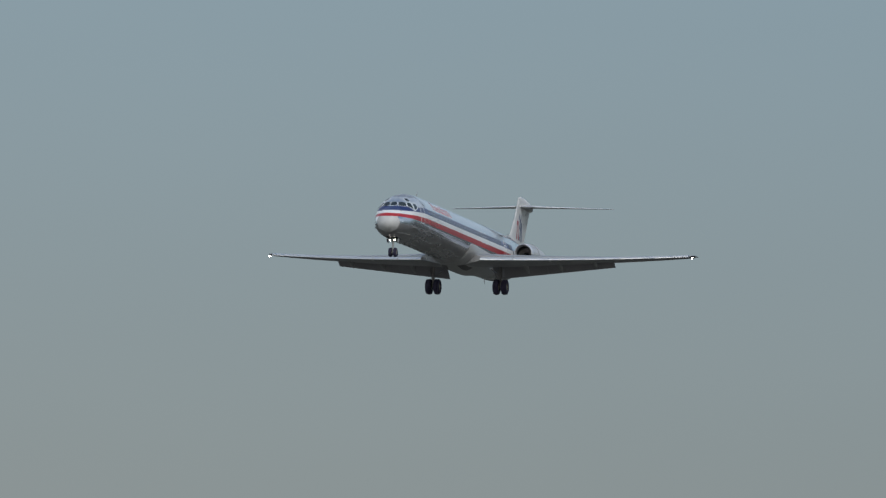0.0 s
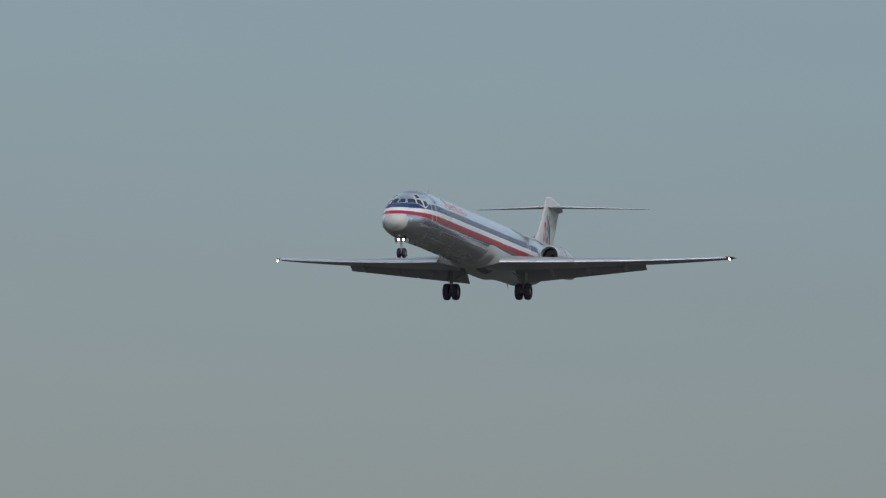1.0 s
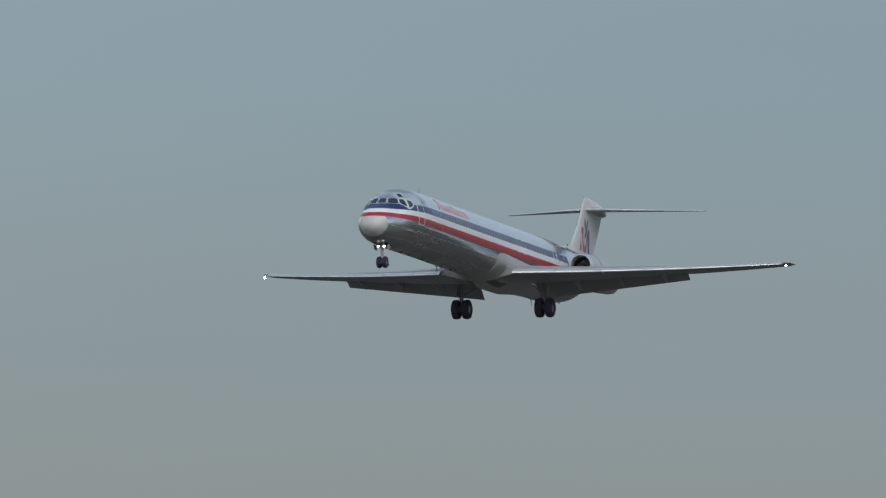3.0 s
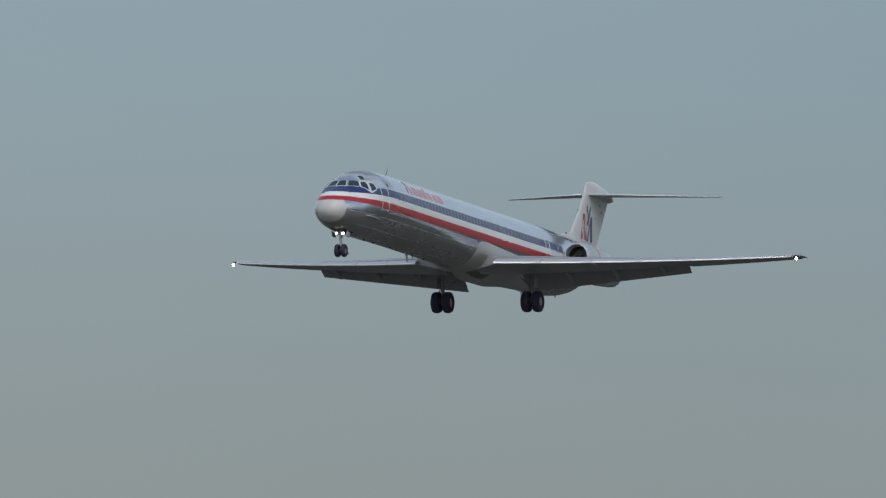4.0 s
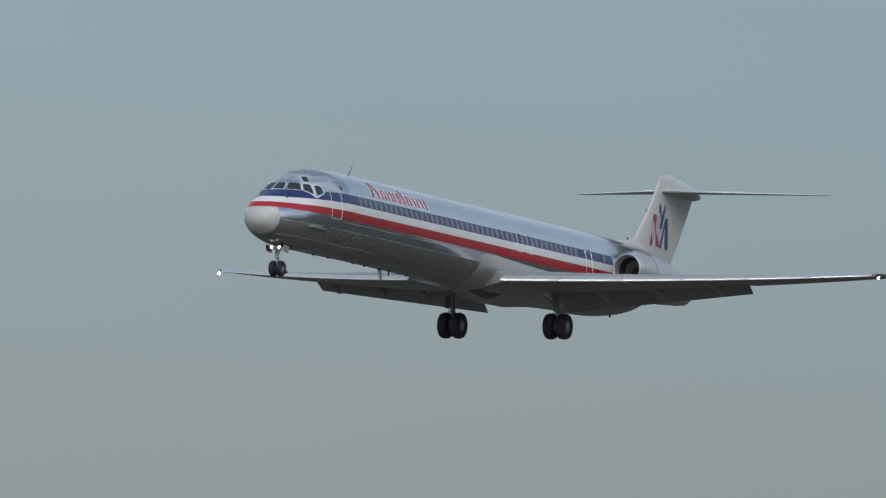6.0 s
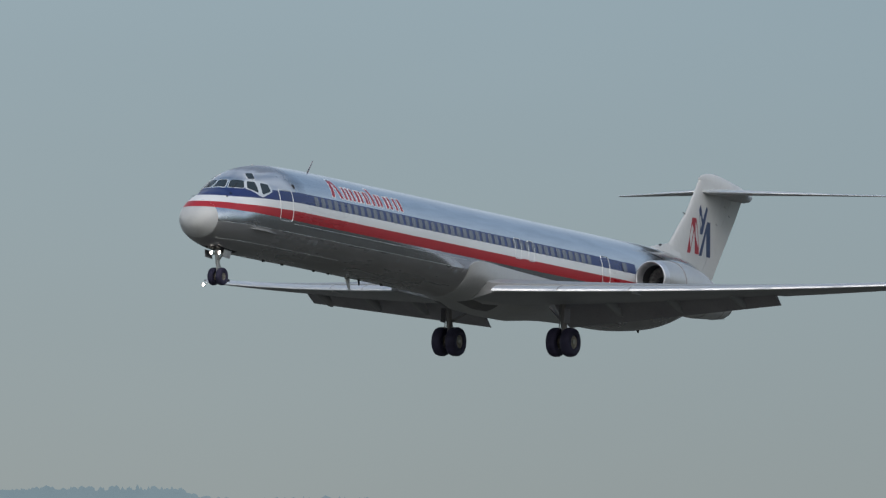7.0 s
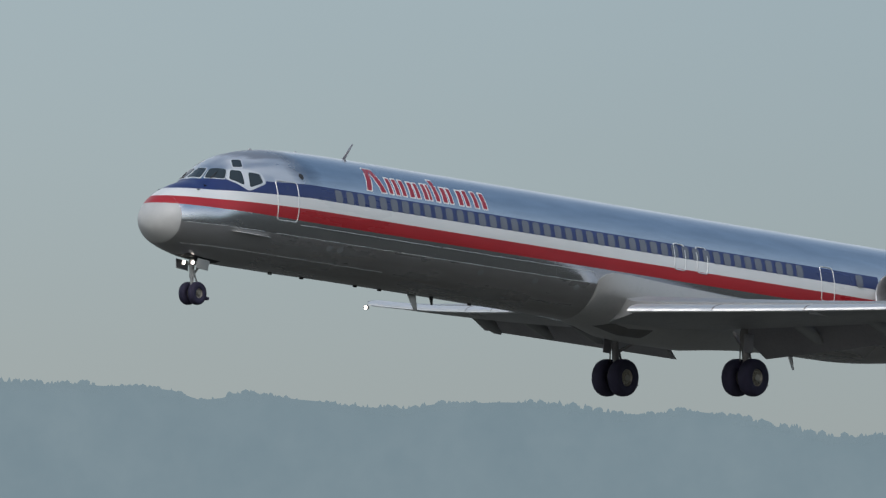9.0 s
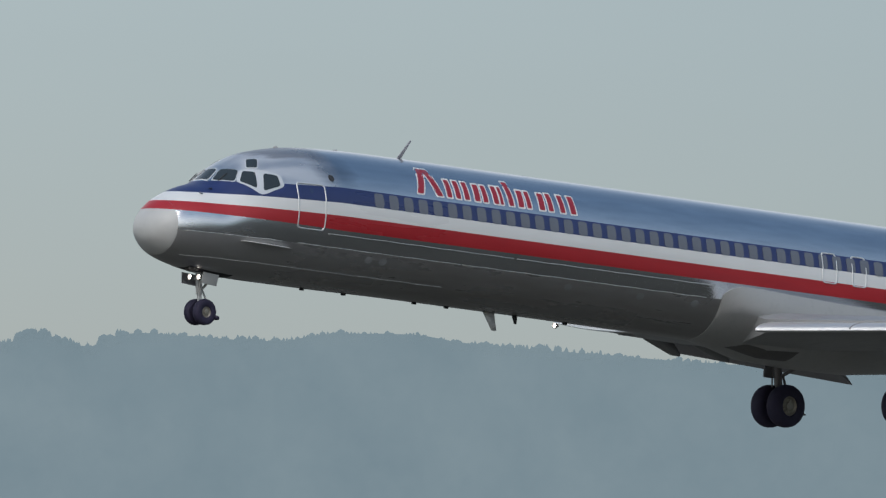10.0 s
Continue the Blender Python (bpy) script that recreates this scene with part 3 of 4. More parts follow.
def lamp_can(x, y, z, r, depth, thing):
    """A lit lens set back in an open can that faces forwards."""
    def ring(px, q):
        return [(px, y + q * math.cos(k * math.pi / 10), z + q * math.sin(k * math.pi / 10)) for k in range(20)]
    bm = bmesh.new()
    skin(bm, [ring(x + depth + 0.10, r * 0.35), ring(x + depth, r * 1.12), ring(x, r * 1.14), ring(x, r * 1.03), ring(x + depth, r * 1.0)], caps=False)
    sharp_edges(bm, 50)
    can = part("lamp_housing", bm, M_STRUT, thing)
    bm = bmesh.new()
    skin(bm, [ring(x + depth + 0.015, r * 0.99), ring(x + depth - 0.012, r * 0.8), ring(x + depth - 0.025, r * 0.3)])
    part("lamp", bm, M_LAMP, can if thing.parent is None or thing.parent.parent is None else thing, "lit white landing lamp")


def build_wing(plane, side):
    bm = bmesh.new()
    ys = [0.9, 2.1, 3.5, 5.0, 6.5, 8.0, 9.4, 10.38]
    skin(bm, [wing_section(y, side, 0.16 if y < 2 else 0.02, 0.70) for y in ys])
    ys = [10.39, 11.5, 12.8, 14.0, 15.2, 15.9]
    skin(bm, [wing_section(y, side, 0.02, 1.0) for y in ys])
    sharp_edges(bm, 50)
    wing = part("wing", bm, M_WING, plane, "swept wing of dull grey metal with flaps lowered")
    # drooped slats in six lengths, bright metal
    for y0, y1 in ((2.20, 4.312), (4.316, 6.618), (6.622, 8.913), (8.917, 11.218), (11.222, 13.513), (13.517, 15.75)):
        bm = bmesh.new()
        rings = []
        for k in range(5):
            y = y0 + (y1 - y0) * k / 4
            x, z = wing_le(y)
            c = wing_chord(y)
            sl = 0.62 + 0.08 * c
            rings.append(section(x - 0.30 * sl, side * y, z - 0.12 * sl, sl * 1.25, 0.165, -12.5, 0.0, 1.0))
        skin(bm, rings)
        sharp_edges(bm, 60)
        slat = part("slat", bm, M_SLAT, wing, "pale leading edge slat, drooped")
        # pale strip along the nose; its colour stands in for the reflected sky
        bm = bmesh.new()
        rings = []
        for k in range(5):
            y = y0 + (y1 - y0) * k / 4
            x, z = wing_le(y)
            sl = 0.62 + 0.08 * wing_chord(y)
            rings.append(section(x - 0.30 * sl - 0.012, side * y, z - 0.12 * sl - 0.012, 0.12 * sl, 0.50, -6.0, 0.0, 1.0))
        skin(bm, rings)
        sharp_edges(bm, 60)
        part("slat_nose_glint", bm, M_EDGE_GLINT, slat, "pale strip with the slat edge's glint in its colour")
        if y1 < 7:
            bm = bmesh.new()
            rings = []
            for y in (y1 - 0.012, y1 + 0.014):
                x, z = wing_le(y)
                sl = 0.62 + 0.08 * wing_chord(y)
                rings.append(section(x - 0.30 * sl - 0.008, side * y, z - 0.12 * sl + 0.003, sl * 1.25, 0.168, -12.5, 0.0, 0.7))
            skin(bm, rings)
            part("slat_joint", bm, M_STRUT, slat)
    # flaps turned well down
    for y0, y1 in ((1.75, 5.60), (5.61, 10.42)):
        bm = bmesh.new()
        rings = []
        for k in range(5):
            y = y0 + (y1 - y0) * k / 4
            f = (y - 1.75) / 8.67
            rings.append(section(24.70 + (26.28 - 24.70) * f, side * y, -1.37 + 0.72 * f, 1.62 - 0.56 * f, 0.13, 33.0))
        skin(bm, rings)
        sharp_edges(bm, 50)
        part("flap", bm, M_FLAP, wing, "dark grey flap lowered for landing")
        bm = bmesh.new()
        rings = []
        for k in range(3):
            y = y0 + 0.05 + (y1 - y0 - 0.1) * k / 2
            f = (y - 1.75) / 8.67
            rings.append(section(24.35 + (26.0 - 24.35) * f, side * y, -1.30 + 0.72 * f, 0.55 - 0.15 * f, 0.16, 18.0))
        skin(bm, rings)
        part("flap_vane", bm, M_FLAP, wing)
    # hinge fairings under the flaps
    for y in (4.3, 6.7, 9.2):
        f = (y - 1.75) / 8.67
        x, z = 24.3 + 1.65 * f, -1.62 + 0.74 * f
        bm = bmesh.new()
        rings = []
        for k, (dx, r, dz) in enumerate(((-0.9, 0.03, 0.14), (-0.5, 0.10, 0.05), (0.1, 0.14, -0.08), (0.5, 0.11, -0.26), (0.8, 0.03, -0.40))):
            rings.append([(x + dx, side * y + r * math.cos(i * math.pi / 5), z + dz + 1.7 * r * math.sin(i * math.pi / 5)) for i in range(10)])
        skin(bm, rings)
        part("flap_hinge_fairing", bm, M_WING, wing)
    # tip and tip lamp
    bm = bmesh.new()
    x, z = wing_le(15.9)
    rings = [section(x - 0.03, side * 15.88, z, 1.42, 0.10, 0, 0, 1), section(x + 0.02, side * 16.02, z + 0.01, 1.40, 0.085, 0, 0, 1),
             section(x + 0.26, side * 16.13, z + 0.015, 1.15, 0.05, 0, 0, 1)]
    skin(bm, rings)
    part("wing_tip", bm, M_WING, wing)
    lamp_can(27.90, side * 15.97, -0.42, 0.07, 0.06, wing)
    bm = bmesh.new()
    y = 6.64
    x, z = wing_le(y)
    slab(bm, (x + 0.35, side * y, z - 0.06), (0.9, 0.03, 0.30), bevel=0.008)
    part("vortilon", bm, M_SLAT, wing)
    for y in (13.6, 14.5, 15.4):
        x, z = wing_le(y)
        bm = bmesh.new()
        tube(bm, (x + wing_chord(y) - 0.02, side * y, z - 0.02), (x + wing_chord(y) + 0.16, side * y, z - 0.03), 0.008, n=6)
        part("static_wick", bm, M_DARK, wing)
    return wing


def wheel_mesh(r, w, hub_r):
    """Tyre and hub, axle along y, with two materials."""
    bm = bmesh.new()
    n = 32
    prof = [(hub_r, -0.36), (hub_r + 0.02, -0.46), (r * 0.80, -0.5), (r * 0.93, -0.42), (r * 0.985, -0.25), (r, -0.1),
            (r, 0.1), (r * 0.985, 0.25), (r * 0.93, 0.42), (r * 0.80, 0.5), (hub_r + 0.02, 0.46), (hub_r, 0.36)]
    rings = [[(q * math.cos(i * 2 * math.pi / n), k * w, q * math.sin(i * 2 * math.pi / n)) for i in range(n)] for q, k in prof]
    skin(bm, rings, caps=False)
    for f in bm.faces:
        f.material_index = 0
    tyre_faces = set(bm.faces)
    for s in (-1, 1):
        hub = [(hub_r, 0.36), (hub_r * 0.86, 0.30), (hub_r * 0.78, 0.22), (hub_r * 0.45, 0.26), (hub_r * 0.40, 0.40), (hub_r * 0.22, 0.42)]
        skin(bm, [[(q * math.cos(i * 2 * math.pi / n), s * k * w, q * math.sin(i * 2 * math.pi / n)) for i in range(n)] for q, k in hub], caps=False)
        c = bm.verts.new((0, s * 0.42 * w, 0))
        rim = [v for v in bm.verts if v is not c and abs(v.co.y - s * 0.42 * w) < 1e-5 and v.co.xz.length < hub_r * 0.25]
        rim.sort(key=lambda v: math.atan2(v.co.z, v.co.x))
        for i in range(len(rim)):
            bm.faces.new((c, rim[i], rim[(i + 1) % len(rim)]))
        for i in range(9):
            a = i * 2 * math.pi / 9
            tube(bm, (hub_r * 0.62 * math.cos(a), s * 0.24 * w, hub_r * 0.62 * math.sin(a)), (hub_r * 0.62 * math.cos(a), s * 0.34 * w, hub_r * 0.62 * math.sin(a)), hub_r * 0.11, n=8)
    for f in bm.faces:
        if f not in tyre_faces:
            f.material_index = 1
    bmesh.ops.recalc_face_normals(bm, faces=bm.faces)
    sharp_edges(bm, 45)
    me = bpy.data.meshes.new("wheel")
    bm.to_mesh(me)
    bm.free()
    me.materials.append(M_TYRE)
    me.materials.append(M_HUB)
    me.polygons.foreach_set("use_smooth", [True] * len(me.polygons))
    return me


def build_gear(plane):
    main_wheel, nose_wheel = wheel_mesh(0.57, 0.42, 0.26), wheel_mesh(0.335, 0.22, 0.14)
    for side in (-1, 1):
        y = side * 2.54
        bm = bmesh.new()
        tube(bm, (23.95, y, -1.35), (24.12, y, -2.45), 0.115, 0.11)
        tube(bm, (24.11, y, -2.40), (24.15, y, -3.05), 0.08, 0.08)
        tube(bm, (24.15, y - 0.34, -2.99), (24.15, y + 0.34, -2.99), 0.085)
        tube(bm, (24.10, y, -2.25), (24.6, y - side * 0.9, -1.6), 0.05)
        tube(bm, (24.25, y, -2.15), (24.42, y, -2.55), 0.035)
        tube(bm, (24.42, y, -2.55), (24.22, y, -2.92), 0.035)
        tube(bm, (23.95, y + 0.12, -1.6), (24.05, y + 0.14, -2.9), 0.02, n=8)
        sharp_edges(bm, 40)
        gear = part("main_landing_gear", bm, M_STRUT, plane, "grey main landing gear leg with two wheels")
        for d in (-0.31, 0.31):
            w = part("wheel", main_wheel, None, gear, "black tyre on a metal hub")
            w.matrix_basis = pose(24.15, y + d, -2.99)
        bm = bmesh.new()
        slab(bm, (23.95, y + side * 0.22, -1.98), (0.40, 0.035, 0.55), (0, 0, side * 4), 0.012)
        part("gear_door", bm, M_FLAP, gear)
        bm = bmesh.new()
        slab(bm, (24.79, y - 0.31, -3.14), (0.16, 0.05, 0.04), (0, 15, 0), 0.01)
        slab(bm, (24.79, y + 0.31, -3.14), (0.16, 0.05, 0.04), (0, 15, 0), 0.01)
        part("tyre_deflector", bm, M_STRUT, gear)
    bm = bmesh.new()
    tube(bm, (1.72, 0, -1.45), (1.82, 0, -2.25), 0.085, 0.08)
    tube(bm, (1.82, 0, -2.2), (1.89, 0, -2.72), 0.055)
    tube(bm, (1.89, -0.2, -2.69), (1.89, 0.2, -2.69), 0.05)
    tube(bm, (1.84, 0, -2.18), (2.35, 0, -1.60), 0.035)
    tube(bm, (1.93, 0, -2.15), (2.08, 0, -2.4), 0.025)
    tube(bm, (2.08, 0, -2.4), (1.94, 0, -2.62), 0.025)
    slab(bm, (1.74, 0, -1.84), (0.10, 0.46, 0.09), bevel=0.02)
    sharp_edges(bm, 40)
    gear = part("nose_landing_gear", bm, M_PALE, plane, "slim nose landing gear leg with two wheels and lamps")
    for d in (-0.175, 0.175):
        w = part("wheel", nose_wheel, None, gear, "small black tyre on a metal hub")
        w.matrix_basis = pose(1.89, d, -2.69)
        lamp_can(1.60, d, -1.82, 0.068, 0.06, gear)
    for side in (-1, 1):
        bm = bmesh.new()
        slab(bm, (1.80, side * 0.40, -1.86), (0.52, 0.03, 0.29), (side * -10, 4, 0), 0.012)
        part("gear_door", bm, M_PALE if side < 0 else M_FLAP, gear)
    bm = bmesh.new()
    slab(bm, (2.24, 0, -2.80), (0.14, 0.60, 0.10), (0, 12, 0), 0.035)
    part("spray_deflector", bm, M_TYRE, gear)
    tube_bm = bmesh.new()
    for d in (-0.2, 0.2):
        tube(tube_bm, (1.92, d, -2.70), (2.28, d, -2.78), 0.02, n=8)
    part("deflector_arm", tube_bm, M_STRUT, gear)


def pod_ring(x, r, cy, cz, n=40):
    return [(x, cy + r * math.sin(i * 2 * math.pi / n), cz + r * math.cos(i * 2 * math.pi / n)) for i in range(n)]


def build_engine(plane, side):
    cy = side * 2.48

    def cz(x):
        return 0.22 - 0.085 * min(x - 31, 3.0) - 0.115 * min(max(x - 34, 0), 2.5)
    bm = bmesh.new()
    out = [(31.06, 0.672), (31.3, 0.73), (31.8, 0.83), (32.6, 0.93), (33.5, 0.99), (34.3, 0.96), (35.1, 0.84), (35.9, 0.69), (36.4, 0.60), (36.85, 0.53)]
    rear = [(36.85, 0.50), (36.4, 0.49)]
    skin(bm, [pod_ring(x, r, cy, cz(x)) for x, r in out + rear], caps=False)
    sharp_edges(bm, 50)
    pod = part("engine", bm, M_NACELLE, plane, "long grey jet engine pod beside the tail")
    bm = bmesh.new()
    lip = [(31.30, 0.732), (31.08, 0.685), (31.0, 0.655), (30.98, 0.625), (31.02, 0.60), (31.2, 0.58), (31.45, 0.575)]
    skin(bm, [pod_ring(x, r + 0.002, cy, cz(x)) for x, r in lip], caps=False)
    part("intake_lip", bm, M_LIP, pod, "bright metal intake lip")
    bm = bmesh.new()
    skin(bm, [pod_ring(31.45, 0.575, cy, cz(31.45)), pod_ring(32.1, 0.60, cy, cz(32.1)), pod_ring(32.12, 0.20, cy, cz(32.12)),
              pod_ring(31.85, 0.12, cy, cz(31.85)), pod_ring(31.75, 0.02, cy, cz(31.75))], caps=False)
    sharp_edges(bm, 40)
    part("intake_duct", bm, M_DARK, pod)
    for xx, r in ((32.35, 0.912), (34.7, 0.90), (36.2, 0.635)):
        bm = bmesh.new()
        skin(bm, [pod_ring(xx - 0.02, r - 0.02, cy, cz(xx)), pod_ring(xx - 0.012, r + 0.012, cy, cz(xx)), pod_ring(xx + 0.012, r + 0.010, cy, cz(xx)), pod_ring(xx + 0.02, r - 0.03, cy, cz(xx))], caps=False)
        part("cowl_joint", bm, M_STRUT, pod)
    for i in range(20):
        a = i * 2 * math.pi / 20
        bm = bmesh.new()
        c, s = math.cos(a), math.sin(a)
        pts = []
        for r, tw in ((0.19, 0.02), (0.58, 0.09)):
            for dx, dt in ((0.0, -tw), (0.012, -tw), (0.10, tw), (0.088, tw)):
                pts.append((31.92 + dx, cy + r * c - dt * s, cz(31.9) + r * s + dt * c))
        vs = [bm.verts.new(p) for p in pts]
        for k in range(4):
            bm.faces.new((vs[k], vs[(k + 1) % 4], vs[4 + (k + 1) % 4], vs[4 + k]))
        bm.faces.new(vs[:4][::-1])
        bm.faces.new(vs[4:])
        part("fan_blade", bm, M_STRUT, pod)
    bm = bmesh.new()
    skin(bm, [pod_ring(36.45, 0.48, cy, cz(36.45)), pod_ring(36.9, 0.46, cy, cz(36.9)), pod_ring(37.15, 0.42, cy, cz(37.15)), pod_ring(37.13, 0.39, cy, cz(37.15)),
              pod_ring(36.5, 0.39, cy, cz(36.5))], caps=True)
    part("exhaust_nozzle", bm, M_STRUT, pod)
    for zz in (0.80, -0.80):
        bm = bmesh.new()
        slab(bm, (36.6, cy, cz(36.6) + zz * 0.66), (0.6, 0.42, 0.05), (0, 6 * math.copysign(1, zz), 0), 0.02)
        part("reverser_bucket", bm, M_NACELLE, pod)
    bm = bmesh.new()
    rings = []
    for y in (1.05, 1.45, 1.85):
        rings.append(section(31.9, side * y, 0.16, 5.0, 0.075, 1.5))
    skin(bm, rings)
    part("pylon", bm, M_PALE, plane)


FIN_ROWS = [(0.70, 35.50, 40.38, 0.068), (1.20, 35.95, 40.70, 0.068), (1.75, 36.45, 41.05, 0.068), (2.20, 36.92, 41.35, 0.068), (3.55, 38.20, 42.25, 0.070), (4.55, 38.90, 42.85, 0.075), (4.95, 39.13, 42.9, 0.080)]


def fin_y(x, z):
    zs = [r[0] for r in FIN_ROWS]
    le, te, th = (float(np.interp(z, zs, [r[k] for r in FIN_ROWS])) for k in (1, 2, 3))
    u = min(max((x - le) / (te - le), 0.0), 1.0)
    return fin_half(u) * th * (te - le)


def build_tail(plane):
    bm = bmesh.new()
    skin(bm, [section(le, 0, z, te - le, th, 0, 0, 0.76, True) for z, le, te, th in FIN_ROWS])
    sharp_edges(bm, 50)
    fin = part("tail_fin", bm, M_FIN, plane, "tall swept off-white tail fin")
    bm = bmesh.new()
    skin(bm, [section(le + 0.003, 0, z, te - le - 0.003, th, 0, 0.761, 1.0, True) for z, le, te, th in FIN_ROWS[:-1]])
    sharp_edges(bm, 50)
    part("rudder", bm, M_FIN, fin)
    # rounded cap running back into a bullet
    bm = bmesh.new()
    rings = []
    for x, h, w, c in ((39.08, 0.02, 0.015, 4.98), (39.28, 0.16, 0.06, 4.98), (39.7, 0.30, 0.12, 4.95), (40.4, 0.43, 0.19, 4.87), (41.2, 0.42, 0.27, 4.78), (42.2, 0.34, 0.24, 4.72),
                       (43.0, 0.25, 0.19, 4.66), (43.4, 0.17, 0.13, 4.66), (43.62, 0.05, 0.04, 4.68)):
        rings.append([(x, w * math.sin(i * math.pi / 14), c + h * math.cos(i * math.pi / 14)) for i in range(28)])
    skin(bm, rings)
    sharp_edges(bm, 60)
    part("tail_bullet", bm, M_FIN, fin)
    bm = bmesh.new()
    rings = []
    for x, h, w in ((34.6, 0.02, 0.03), (35.4, 0.13, 0.10), (36.2, 0.34, 0.16), (36.9, 0.5, 0.2), (37.6, 0.6, 0.22)):
        z0 = CROWN(x) - 0.08
        rings.append([(x, w * math.cos(i * math.pi / 10) * (1 - 0.5 * math.sin(i * math.pi / 10)), z0 + h * math.sin(i * math.pi / 10)) for i in range(11)])
    skin(bm, rings, caps=False, closed=False)
    part("dorsal_fairing", bm, M_FIN, fin)
    bm = bmesh.new()
    slab(bm, (36.12, 0, 2.0), (0.34, 0.10, 0.09), (0, -24, 0), 0.03)
    part("fin_air_scoop", bm, M_DARK, fin)
    for side in (-1, 1):
        bm = bmesh.new()
        skin(bm, [section(39.25 + 4.45 * f, side * (0.12 + 5.98 * f), 4.47 + 0.30 * f, 3.75 - 2.90 * f, 0.066 - 0.01 * f, -4.6, 0, 0.70) for f in (0, 0.33, 0.67, 1.0)])
        sharp_edges(bm, 50)
        st = part("stabilizer", bm, M_PALE, plane, "pale grey swept tailplane on top of the fin")
        bm = bmesh.new()
        skin(bm, [section(39.253 + 4.45 * f, side * (0.2 + 5.88 * f), 4.47 + 0.30 * f, 3.75 - 2.90 * f, 0.066 - 0.01 * f, -4.6, 0.705, 1.0) for f in (0, 0.33, 0.67, 1.0)])
        sharp_edges(bm, 50)
        part("elevator", bm, M_PALE, st)
        # paler strip with the leading edge highlight put into its colour
        bm = bmesh.new()
        skin(bm, [section(39.215 + 4.45 * f, side * (0.3 + 5.8 * f), 4.47 + 0.30 * f, 0.75 - 0.35 * f, 0.15, -4.6, 0, 0.6) for f in (0, 0.5, 1.0)])
        part("leading_edge", bm, M_EDGE_GLINT, st)

    for px, pz in ((41.27, 4.07), (41.73, 3.75), (40.63, 3.32)):
        for side in (-1, 1):
            bm = bmesh.new()
            slab(bm, (px, side * (fin_y(px, pz) + 0.015), pz), (0.16, 0.05, 0.07), (0, 20, 0), 0.015)
            part("rudder_fitting", bm, M_NACELLE, fin)
    bm = bmesh.new()
    tube(bm, (38.39, 0, 3.43), (38.04, 0, 3.49), 0.02, n=8)
    tube(bm, (38.06, 0, 3.49), (37.94, 0, 3.52), 0.02, 0.012, n=8)
    part("fin_probe", bm, M_DARK, fin)

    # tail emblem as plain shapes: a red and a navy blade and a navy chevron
    def fin_plate(name, corners, material, label):
        for side in (-1, 1):
            bm = bmesh.new()
            pts = dense([(x - 0.24, z) for x, z in corners], 5, 0.03)
            top = [bm.verts.new((x, side * (fin_y(x, z) + 0.008), z)) for x, z in pts]
            low = [bm.verts.new((x, side * (fin_y(x, z) - 0.02), z)) for x, z in pts]
            for i in range(len(pts)):
                j = (i + 1) % len(pts)
                bm.faces.new((top[i], low[i], low[j], top[j]))
            bm.faces.new(top)
            sharp_edges(bm, 40)
            part(name, bm, material, fin, label)
    fin_plate("emblem_red_blade", [(38.42, 1.95), (38.68, 1.95), (38.94, 2.95), (39.12, 1.97), (39.50, 1.97), (39.08, 3.38), (38.78, 3.38)], M_RED, "red painted emblem shape")
    fin_plate("emblem_navy_blade", [(39.50, 1.93), (39.74, 1.93), (40.02, 2.90), (40.18, 1.94), (40.54, 1.94), (40.30, 3.32), (40.02, 3.32)], M_BLUE, "navy painted emblem shape")
    fin_plate("emblem_navy_chevron", [(39.46, 2.78), (39.66, 2.78), (39.98, 3.80), (39.88, 3.92), (39.62, 3.35), (39.40, 3.95), (39.30, 3.75)], M_BLUE, "navy painted chevron")


